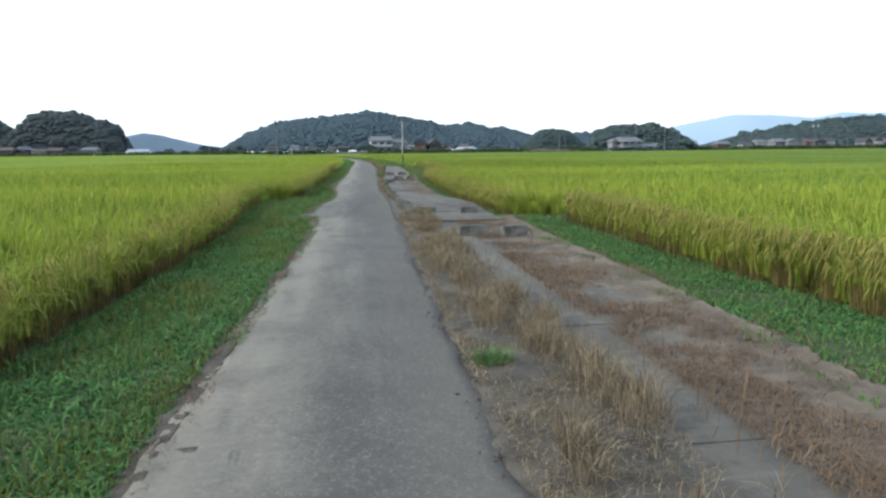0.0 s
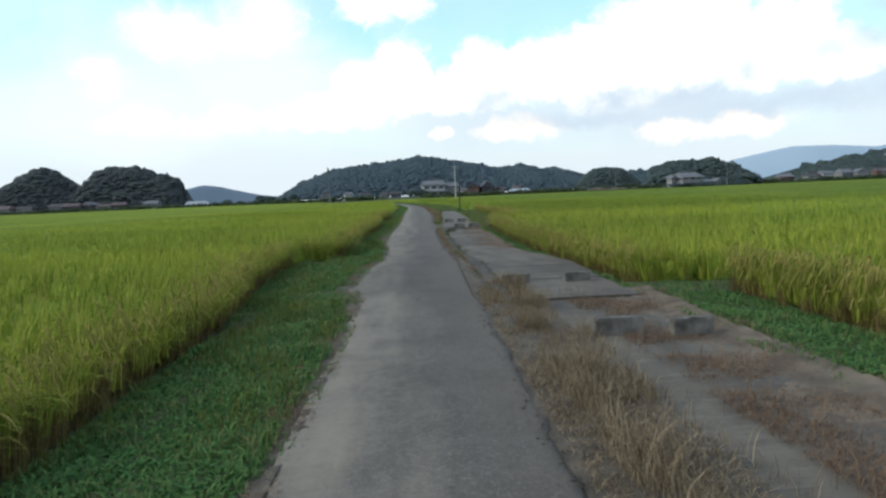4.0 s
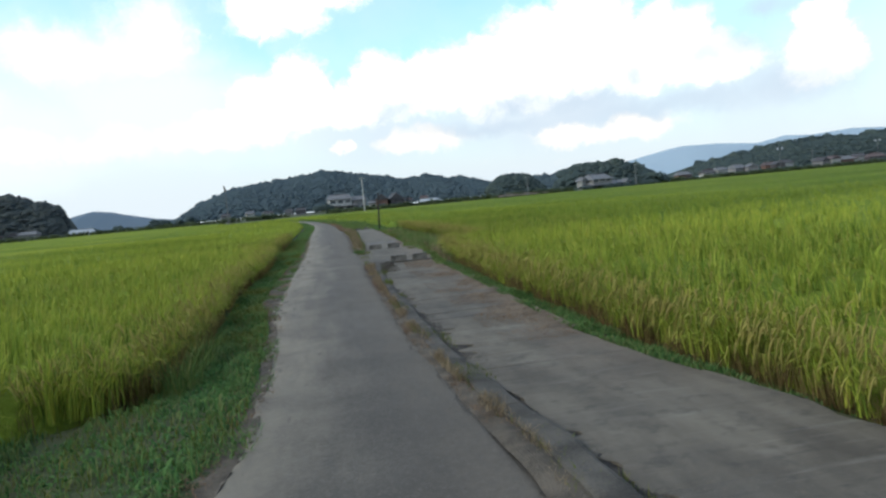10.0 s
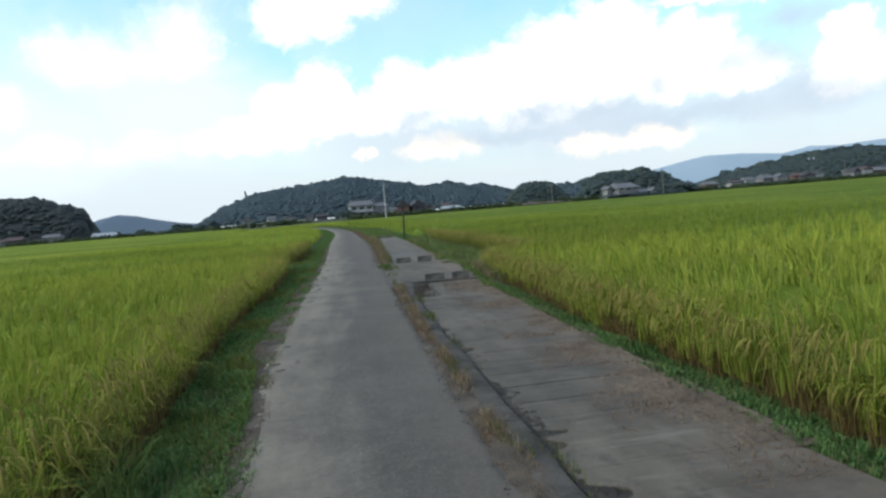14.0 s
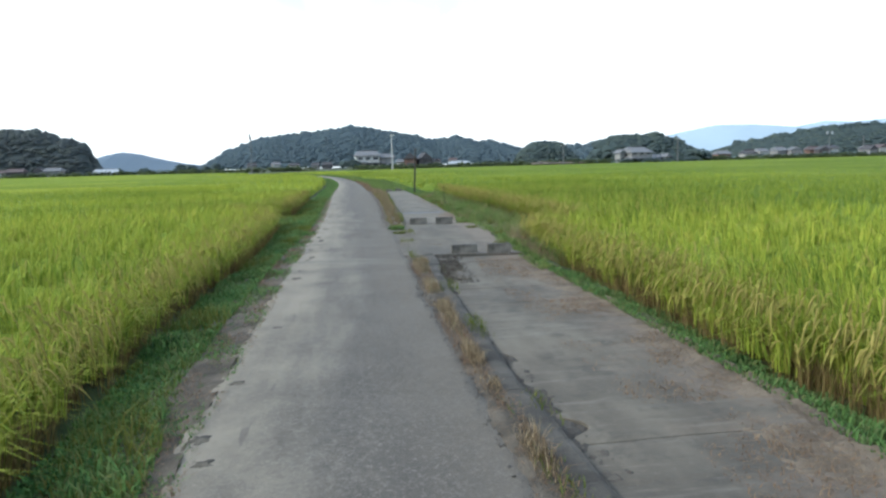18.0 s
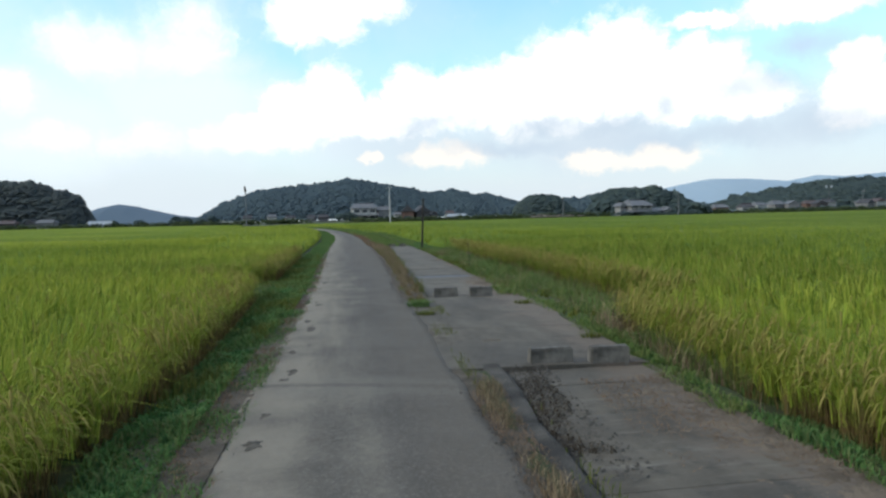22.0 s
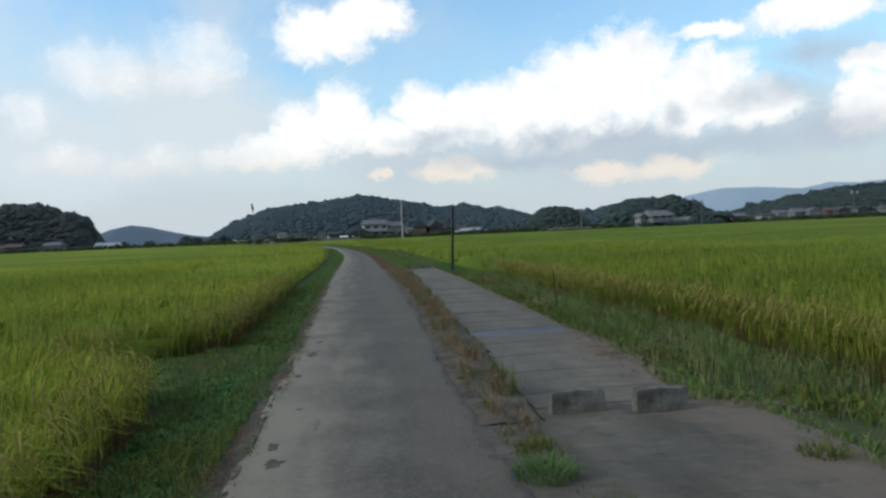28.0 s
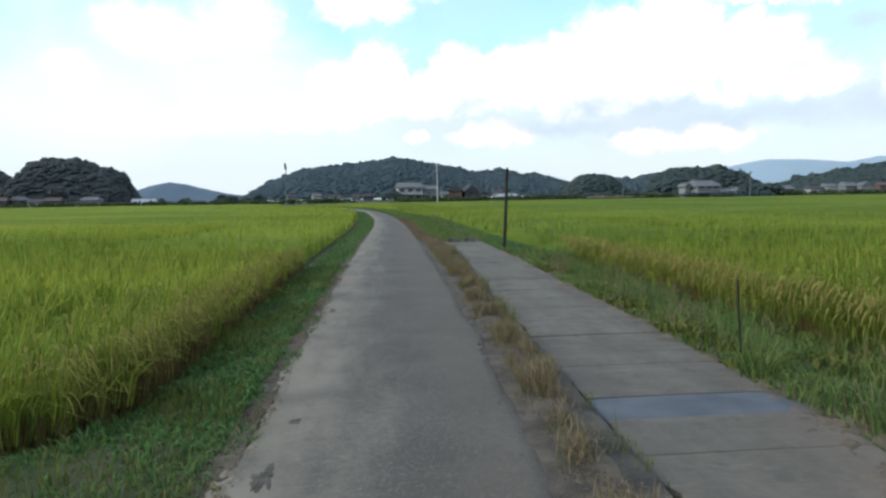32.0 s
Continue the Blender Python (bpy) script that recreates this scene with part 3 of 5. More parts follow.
def make_ground():
    ys = np.concatenate([[-4000, -900, -150, -40], np.arange(-20, 110, 0.4), np.arange(110, 235, 5), [245, 300, 420, 700, 1500, 4500]])
    xs, zs = section(ys)
    v = np.stack([xs, np.repeat(ys[:, None], xs.shape[1], 1), zs], -1).reshape(-1, 3)
    ob = mesh_object("ground", v, grid_faces(len(ys), xs.shape[1]), GROUND, smooth=True)
    return tagged(ob, "flat farmland soil with grassy earth between the paddies", "ground", kind="structure")


def make_road():
    ys = np.concatenate([np.arange(-12, 75, 0.12), np.arange(75, 232, 1.0)])
    us = np.concatenate([[0, 0.012], np.linspace(0.06, 0.94, 12), [0.988, 1]])
    L = road_left(ys) + wiggle(ys, 1, 0.02, 0.9) + wiggle(ys, 2, 0.014, 0.13)
    R = road_right(ys) + wiggle(ys, 3, 0.03, 0.9) + wiggle(ys, 4, 0.018, 0.13)
    x = L[:, None] + (R - L)[:, None] * us[None]
    z = 0.02 * (1 - (2 * us - 1) ** 2)[None] - 0.012 + np.array([[0.01 * noise.noise(Vector((a * 1.2, b * 0.6, 3))) for a in us] for b in ys])
    z[:, 0] -= 0.03
    z[:, -1] -= 0.03
    y = np.repeat(ys[:, None], len(us), 1)
    v = np.stack([x, y, z], -1).reshape(-1, 3)
    uv = np.stack([x - L[:, None], y], -1).reshape(-1, 2)
    ob = mesh_object("road", v, grid_faces(len(ys), len(us)), ASPHALT, uv=uv, smooth=True)
    return tagged(ob, "narrow worn grey asphalt farm lane with sandy edges", "road", kind="structure")


def rough_at(x, y, seed, scale):
    return noise.noise(Vector((x * scale, y * scale, seed))) + 0.5 * noise.noise(Vector((x * scale * 2.7, y * scale * 2.7, seed + 3)))


# broken places at the kerb side: y, depth, half length
HOLES = ((17.15, 0.1, 0.08), (18.0, 0.12, 0.09), (18.45, 0.16, 0.13), (19.0, 0.07, 0.1), (19.6, 0.14, 0.07), (20.6, 0.05, 0.2), (22.35, 0.2, 0.13), (22.75, 0.27, 0.12), (23.6, 0.16, 0.1), (23.85, 0.28, 0.07),
         (25.3, 0.08, 0.12), (26.95, 0.2, 0.14), (27.5, 0.12, 0.16), (28.5, 0.1, 0.12), (30.1, 0.08, 0.1), (32.6, 0.12, 0.3), (43.2, 0.05, 0.2), (44.6, 0.08, 0.1), (49.5, 0.06, 0.2))


slab_lift = line([(13.5, 0.0), (15, 0.05), (18, 0.055), (21, 0.01), (23, 0.0), (27, 0.0), (30, -0.025), (34.8, -0.03), (35.1, 0.0)])


def make_channel():
    """The covered water channel beside the lane: slabs on a low concrete kerb."""
    rng = random.Random(4)
    cover = tagged(new("pavement"), "weathered grey concrete slabs covering a water channel", "pavement", kind="structure")
    y, joints = -9.0, []
    while y < 66.3:
        if y < 15:
            length = rng.uniform(1.8, 2.4)
        elif y < 34.5:
            length = rng.uniform(0.48, 0.53)
        elif y < 41:
            length = rng.uniform(2.2, 3.4)
        elif y < 62:
            length = rng.uniform(0.48, 0.53)
        else:
            length = rng.uniform(2.0, 3.0)
        for stop in (34.9, 41.15, 45.85, 46.4):
            if y < stop - 0.2 and y + length > stop - 0.25:
                length = stop - y
        joints.append((y, length))
        y += length
    for y0, length in joints:
        gap = rng.choice((0.0006, 0.001, 0.002)) if y0 > 14 else 0.006
        dip = rng.choice((0.001, 0.002, 0.004, 0.006))
        ys = np.linspace(y0 + gap, y0 + length - gap, max(7, int(length / 0.05)))
        apron = 34.9 < y0 + length / 2 < 41.15
        left = (road_right(ys) - 0.15 if apron else slab_left(ys) + 0.128 + np.abs(wiggle(ys, 14, 0.012, 0.25)))
        if not apron:
            for yc, deep, half in HOLES:
                left = left + deep * np.exp(-np.abs((ys - yc) / half) ** 3) * (1 + wiggle(ys, 15, 0.25, 0.07))
        right = slab_right(ys) + wiggle(ys, 8, 0.03, 0.4) + (wiggle(ys, 9, 0.12, 1.1) if apron else 0)
        gone = wiggle(ys, 16, 0.010, 0.09)
        us = np.array([0, 0, 0.012, 0.25, 0.5, 0.75, 0.988, 1, 1])
        x = left[:, None] + (right - left)[:, None] * us
        top = -0.045 + rng.uniform(-0.004, 0.004) + float(slab_lift(y0 + length / 2))
        z = np.full_like(x, top) + (0.03 if apron else 0) * (1 - us) - 0.006 * np.abs(2 * us - 1) + gone[:, None] * 0.25
        z[:, 0] = z[:, -1] = -0.2
        z[:, 2:-2] += 0.004
        z[0], z[-1] = z[0] - dip, z[-1] - dip
        yy = np.repeat(ys[:, None], len(us), 1)
        v = np.stack([x, yy, z], -1)
        ends = np.stack([v[0], v[0] * [1, 1, 0] + [0, 0, -0.2]]), np.stack([v[-1] * [1, 1, 0] + [0, 0, -0.2], v[-1]])
        allv = np.concatenate([ends[0][1:], v, ends[1][:1]]).reshape(-1, 3)
        mat = CONCRETE if not 45.85 < y0 + length / 2 < 46.4 else DARK_PANEL
        mesh_object("slab", allv, grid_faces(len(ys) + 2, len(us)), mat, cover)
    # kerb pieces
    y = 12.6
    while y < 62:
        length = rng.uniform(1.7, 2.1)
        if not 34.6 < y + length / 2 < 42.0:
            ys = np.linspace(y + 0.006, y + length - 0.006, 36)
            s = slab_left(ys)
            prof = [(-0.1, -0.2), (-0.1, -0.022), (-0.085, -0.004), (-0.05, 0.004), (0.07, 0.002), (0.105, -0.008), (0.118, -0.024), (0.118, -0.2)]
            v = np.array([[(a + px, b, pz + float(slab_lift(b)) + (0.010 * rough_at(px * 3, b, 1, 3.0) - 0.03 * max(0.0, rough_at(px * 2, b, 17, 1.3) - 0.45) if pz > -0.1 else 0)) for px, pz in prof] for a, b in zip(s + wiggle(ys, 12, 0.014, 0.5) + wiggle(ys, 13, 0.008, 0.08), ys)])
            mesh_object("kerb", v.reshape(-1, 3), grid_faces(len(ys), len(prof)), KERB, cover)
        y += length
    return cover


def strip(name, left, right, y0, y1, zfun, mat, label, category="soil", across=7, step=0.12):
    """A sheet of earth or litter laid over what is under it; it shows where it stands higher."""
    ys = np.arange(y0, y1, step)
    us = np.linspace(0, 1, across)
    l, r = left(ys), right(ys)
    x = l[:, None] + (r - l)[:, None] * us
    y = np.repeat(ys[:, None], across, 1)
    z = np.array([[zfun(a, b, u) for a, b, u in zip(p, q, us)] for p, q in zip(x, y)])
    v = np.stack([x, y, z], -1).reshape(-1, 3)
    return tagged(mesh_object(name, v, grid_faces(len(ys), across), mat, smooth=True), label, category, kind="structure")


def shifted(f, by):
    return lambda y: f(y) + by


DARK_PANEL = varied("dark_slab", (0.05, 0.057, 0.07), (0.08, 0.088, 0.102), 3.0, 60.0, 0.7)
make_ground()
make_road()
make_channel()
strip("soil_strip", shifted(road_right, -0.1), shifted(slab_left, 0.22), -8, 13.2, lambda x, y, u: -0.035 + 0.05 * math.sin(math.pi * u) + 0.025 * rough_at(x, y, 1, 2.5), SOIL, "dry crumbly soil mound between lane and slabs", across=11)
strip("soil_strip", shifted(road_right, -0.07), shifted(slab_left, -0.08), 13.2, 34.9, lambda x, y, u: float(slab_lift(y)) * 0.6 + -0.02 + 0.02 * math.sin(math.pi * u) + 0.022 * rough_at(x, y, 2, 3.0), SOIL, "crumbled asphalt and soil along the kerb", across=9)
strip("soil_strip", shifted(road_right, -0.07), shifted(slab_left, 0.1), 41.12, 67, lambda x, y, u: -0.02 + 0.025 * math.sin(math.pi * u) + 0.022 * rough_at(x, y, 3, 3.0), SOIL, "crumbled asphalt and soil along the kerb", across=9, step=0.25)
bare_part = line([(13, 0), (14, 0.55), (19, 0.5), (21, 0.05), (27, 0.05), (28, 0.75), (37, 0.6), (40, 0.2), (60, 0.2)])
strip("shoulder", lambda y: road_left(y) - 0.34 - 0.12 * bare_part(y), shifted(road_left, 0.06), -8, 75, lambda x, y, u: -0.068 + 0.026 * float(bare_part(y)) + (0.062 - 0.026 * float(bare_part(y))) * u ** 0.7 + 0.016 * (0.8 * rough_at(x, y, 4, 2.0) + 1.1 * rough_at(x, y, 14, 12.0)), SOIL, "bare brown earth at the lane edge", across=18, step=0.05)
strip("soil_strip", shifted(road_right, -0.32), shifted(road_right, 0.34), 34.6, 41.3, lambda x, y, u: -0.044 + 0.022 * math.sin(math.pi * u) + 0.016 * (rough_at(x, y, 24, 1.6) + 0.9 * rough_at(x, y, 15, 11.0)), SOIL, "thin brown soil and grit where lane and slabs meet", across=22, step=0.05)
strip("soil_strip", shifted(slab_left, 0.1), shifted(slab_left, 0.45), 13.2, 34.95, lambda x, y, u: float(slab_lift(y)) * 1.0 + -0.046 - 0.035 * u + 0.02 * (1.1 * rough_at(x, y, 61, 1.2) + 1.0 * rough_at(x, y, 62, 15.0) + 0.7 * rough_at(x, y, 63, 40.0)), DAMP_SOIL, "damp dark soil washed along the kerb", across=22, step=0.035)
strip("thatch", shifted(slab_left, 0.45), shifted(slab_right, 0.3), -8, 14.2, lambda x, y, u: -0.084 + 0.078 * u + 0.024 * (rough_at(x, y, 5, 0.9) + 0.7 * rough_at(x, y, 6, 7.0) + 1.0 * rough_at(x, y, 16, 21.0)), THATCH, "brown mat of dead cut grass on the slabs", "dead grass", across=34, step=0.05)
strip("thatch", shifted(slab_left, 0.75), shifted(slab_right, 0.12), 23, 34.5, lambda x, y, u: float(slab_lift(y)) * 1.0 + -0.061 + 0.028 * u + 0.013 * (rough_at(x, y, 7, 1.1) + 0.9 * rough_at(x, y, 8, 7.0) + 1.4 * rough_at(x, y, 18, 21.0)), THATCH, "thin brown mat of dead grass on the slabs", "dead grass", across=56, step=0.028)
strip("thatch", shifted(slab_right, -0.55), shifted(slab_right, 0.2), 41, 62, lambda x, y, u: -0.07 + 0.016 * math.exp(-((y - 43.6) / 1.2) ** 2) + 0.03 * u + 0.022 * (rough_at(x, y, 9, 1.1) + 0.7 * rough_at(x, y, 10, 7.0) + 1.2 * rough_at(x, y, 19, 21.0)), THATCH, "thin brown mat of dead grass at the slab edge", "dead grass", across=24, step=0.05)


# ---- concrete stop blocks in pairs across the slabs ----


def make_block(x0, x1, y, top, label, depth=0.13, tilt=0.0):
    bm = bmesh.new()
    bmesh.ops.create_cube(bm, size=1.0, matrix=Matrix.Diagonal((x1 - x0, depth, top + 0.09, 1)))
    bmesh.ops.bevel(bm, geom=bm.edges[:], offset=0.014, segments=2, affect="EDGES")
    bmesh.ops.subdivide_edges(bm, edges=[e for e in bm.edges if e.calc_length() > 0.08], cuts=3, use_grid_fill=True)
    for v in bm.verts:
        v.co += 0.012 * noise.noise_vector(v.co * 9 + Vector((x0 * 7, y, 0)))
        if v.co.z > 0.02:
            v.co.x *= 0.985
    ob = part("concrete_block", bm, BLOCK, None, label)
    ob.matrix_world = pose((x0 + x1) / 2, y, (top - 0.09) / 2, 0, tilt, random.Random(int(y * 10)).uniform(-3, 3))
    return tagged(ob, category="concrete block", group="stop blocks across the channel slabs")


make_block(2.5, 2.99, 11.2, 0.135, "weathered grey concrete stop block among dead grass", tilt=1)
make_block(3.2, 3.6, 11.0, 0.14, "concrete stop block half buried in brown dead grass", tilt=-3)
make_block(2.13, 2.57, 15.25, 0.14, "low grey concrete stop block on pale slab")
make_block(3.1, 3.5, 15.2, 0.13, "dark grey concrete stop block beside the verge")
make_block(2.77, 3.22, 35.05, 0.125, "pale grey concrete stop block with cracked face")
make_block(3.38, 3.79, 34.97, 0.125, "pale grey concrete stop block with chipped edge", tilt=1)
make_block(2.7, 3.15, 41.45, 0.135, "dark stained concrete stop block on the slabs")
make_block(3.36, 3.8, 41.3, 0.14, "brown stained concrete stop block on the slabs", tilt=1.5)
make_block(3.72, 4.12, 66.2, 0.1, "far dark concrete stop block at the end of the slabs")
make_block(4.3, 4.68, 66.2, 0.1, "far dark concrete stop block beside the pole")


# ---- marker pole beside the slabs ----
def make_pole():
    pole = tagged(new("marker_pole"), "slim dark brown wooden marker pole in the verge", "pole")
    pole.location = (5.1, 62.6, -0.15)
    part("shaft", tube(0, 0, 0, 0.12, 0, 2.53, 0.052, 0.045, 12), POLE_PAINT, pole)
    part("cap", tube(0.12, 0, 2.53, 0.122, 0, 2.58, 0.046, 0.03, 12), POLE_PAINT, pole)


make_pole()


def make_stake():
    stake = tagged(new("wooden_stake"), "thin dark wooden stake standing in the grass bank", "stake")
    stake.location = (4.5, 47.06, -0.12)
    part("shaft", tube(0, 0, 0, -0.055, 0, 0.87, 0.009, 0.008, 8), POLE_PAINT, stake)
    part("tip", tube(-0.055, 0, 0.87, -0.056, 0, 0.9, 0.008, 0.004, 8), POLE_PAINT, stake)


make_stake()


# ---- plants: ribbons ----


def ribbons(x, y, z, high, lean, head, wide, segments=3, droop=1.0):
    """Curved blades from their feet; lean is the reach of the tip sideways."""
    n = len(x)
    s = np.linspace(0, 1, segments + 1)
    rise = s * (1.35 - 0.35 * s)
    up = high[:, None] * (rise[None] - droop * np.minimum(lean / np.maximum(high, 1e-3), 1.5)[:, None] * 0.35 * s[None] ** 3)
    out = lean[:, None] * s[None] ** 2.0
    cx, cy = x[:, None] + out * np.cos(head)[:, None], y[:, None] + out * np.sin(head)[:, None]
    cz = z[:, None] + up
    turn = head + np.pi / 2 + 0.6 * np.sin(head * 7)
    w = wide[:, None] * 0.5 * (1 - s[None] ** 2.2)
    ox, oy = w * np.cos(turn)[:, None], w * np.sin(turn)[:, None]
    a, b = np.stack([cx - ox, cy - oy, cz], -1), np.stack([cx + ox, cy + oy, cz], -1)
    body = np.stack([a[:, :-1], b[:, :-1]], 2).reshape(n, -1, 3)
    verts = np.concatenate([body, a[:, -1:]], 1)
    per = verts.shape[1]
    tri = []
    for k in range(segments - 1):
        tri += [(2 * k, 2 * k + 1, 2 * k + 3), (2 * k, 2 * k + 3, 2 * k + 2)]
    k = segments - 1
    tri.append((2 * k, 2 * k + 1, 2 * k + 2))
    faces = (np.arange(n)[:, None, None] * per + np.array(tri)[None]).reshape(-1, 3)
    return verts.reshape(-1, 3), faces


RNG = np.random.default_rng(7)
SIDES = ((-1, rice_left), (1, rice_right))
RICE_TOP = 0.60


def hills_in(side, edge, y0, y1, near, far, per_area):
    """Feet of rice plants in a band beside the edge."""
    n = int((y1 - y0) * (far - near) * per_area)
    y = RNG.uniform(y0, y1, n)
    d = RNG.uniform(near, far, n)
    return edge(y) + side * d, y, d


def rice_mass(name, side, edge, y0, y1, near, far, per_area, blades, segments, wide, mat, label, low=0.0, high=RICE_TOP, reach=0.34, outward=0.0):
    hx, hy, d = hills_in(side, edge, y0, y1, near, far, per_area)
    n = len(hx) * blades
    x = np.repeat(hx, blades) + RNG.normal(0, 0.035, n)
    y = np.repeat(hy, blades) + RNG.normal(0, 0.035, n)
    h = (high + 0.16 - low) * RNG.uniform(0.72, 1.08, n) * np.repeat(RNG.uniform(0.86, 1.08, len(hx)), blades)
    lean = RNG.uniform(0.1, 1.0, n) * reach
    head = np.repeat(RNG.uniform(0, 2 * np.pi, len(hx)), blades) + RNG.normal(0, 1.1, n)
    out = np.repeat(RNG.uniform(0, 1, len(hx)), blades) < outward
    head = np.where(out, (np.pi if side > 0 else 0.0) + RNG.normal(0, 0.8, n), head)
    v, f = ribbons(x, y, np.full(n, -0.16 + low), h, lean, head, wide * RNG.uniform(0.7, 1.2, n), segments, 1.4)
    return tagged(mesh_object(name, v, f, mat), label, "rice", kind="stuff")


def rice_ears(side, edge, y0, y1, near, far, per_area, label, drop=(-0.1, 0.03), spread=(0.06, 0.16)):
    x, y, d = hills_in(side, edge, y0, y1, near, far, per_area)
    n = len(x)
    head = RNG.uniform(0, 2 * np.pi, n)
    out = np.pi if side > 0 else 0.0
    head = np.where(d < 0.5, out + RNG.normal(0, 1.0, n), head)
    start = RICE_TOP - 0.14 + RNG.uniform(drop[0], drop[1], n)
    # hanging heads: rise, then bow over
    s = np.array([0, 0.3, 0.55, 0.75, 1.0])
    reach = RNG.uniform(spread[0], spread[1], n)
    rise = RNG.uniform(0.02, 0.07, n)
    fall = RNG.uniform(0.05, 0.14, n)
    cx = x[:, None] + reach[:, None] * s * np.cos(head)[:, None]
    cy = y[:, None] + reach[:, None] * s * np.sin(head)[:, None]
    cz = start[:, None] + rise[:, None] * np.sin(np.pi * s)[None] - fall[:, None] * s[None] ** 2.0
    w = np.array([0.0008, 0.0022, 0.0042, 0.0044, 0.001])[None] * RNG.uniform(0.7, 1.3, n)[:, None]
    turn = head + np.pi / 2
    a = np.stack([cx - w * np.cos(turn)[:, None], cy - w * np.sin(turn)[:, None], cz], -1)
    b = np.stack([cx + w * np.cos(turn)[:, None], cy + w * np.sin(turn)[:, None], cz + 0.004], -1)
    v = np.stack([a, b], 2).reshape(-1, 3)
    base = np.arange(n)[:, None, None] * 10
    quad = np.array([(2 * k, 2 * k + 1, 2 * k + 3, 2 * k + 2) for k in range(4)])[None]
    return tagged(mesh_object("rice_ears", v, (base + quad).reshape(-1, 4), EAR), label, "rice", kind="stuff")


def panicles(side, edge, y0, y1, near, far, per_area, label, drop, half=0.0068):
    """Heavy grain heads: rounded tapering cords that rise, bow over and hang."""
    x, y, d = hills_in(side, edge, y0, y1, near, far, per_area)
    n = len(x)
    head = (np.pi if side > 0 else 0.0) + RNG.normal(0, 0.75, n)
    s = np.array([0, 0.25, 0.5, 0.72, 0.9, 1.0])
    reach, rise, fall = RNG.uniform(0.05, 0.14, n), RNG.uniform(0.015, 0.05, n), RNG.uniform(0.05, 0.16, n)
    start = RICE_TOP - 0.06 + RNG.uniform(drop[0], drop[1], n)
    out = reach[:, None] * s[None] ** 0.8
    c = np.stack([x[:, None] + out * np.cos(head)[:, None], y[:, None] + out * np.sin(head)[:, None],
                  start[:, None] + rise[:, None] * np.sin(np.pi * np.minimum(s * 1.1, 1))[None] - fall[:, None] * s[None] ** 2.4], -1)
    w = half * np.array([0.15, 0.5, 1.0, 1.05, 0.8, 0.2])[None, :, None] * RNG.uniform(0.7, 1.3, n)[:, None, None]
    across = np.stack([-np.sin(head), np.cos(head), np.zeros(n)], -1)[:, None]
    up = np.stack([np.cos(head) * 0.6, np.sin(head) * 0.6, np.full(n, 0.8)], -1)[:, None]
    ring = np.stack([c + across * w - up * w * 0.5, c - across * w - up * w * 0.5, c + up * w], 2).reshape(-1, 3)
    quad = np.array([(3 * k + a, 3 * k + (a + 1) % 3, 3 * k + 3 + (a + 1) % 3, 3 * k + 3 + a) for k in range(5) for a in range(3)])
    return tagged(mesh_object("rice_ears", ring, (np.arange(n)[:, None, None] * 18 + quad[None]).reshape(-1, 4), EAR, smooth=True), label, "rice", kind="stuff")


def canopy(side, edge, name):
    """The closed mass of leaves inside the field."""
    ys = np.concatenate([np.arange(-14, 90, 0.8), np.arange(90, 232, 4), [235, 262]])
    ds = np.array([0.22, 0.3, 0.6, 1, 2, 3.5, 5, 8, 12, 18, 26, 40, 60, 90, 130, 180, 240])
    v = []
    for y in ys:
        q = min(y, 232)
        for d in ds:
            top = RICE_TOP - np.interp(d, [0, 6, 14, 30], [0.42, 0.36, 0.2, 0.12]) + 0.05 * noise.noise(Vector((d * 0.6, y * 0.5, side))) + 0.06 * noise.noise(Vector((d * 0.06, y * 0.04, side + 4)))
            if d < 0.25:
                top = -0.14
            elif d < 0.35:
                top -= 0.12
            lift = np.interp(y, [200, 330], [0, 0.6]) if side < 0 else 0.0
            v.append((edge(q) + side * d, y, top + lift))
    ob = mesh_object(name, v, grid_faces(len(ys), len(ds))[:, ::-1 if side < 0 else 1], CANOPY, smooth=True)
    return tagged(ob, "dense yellow-green canopy of ripening rice paddy", "rice field", kind="stuff")


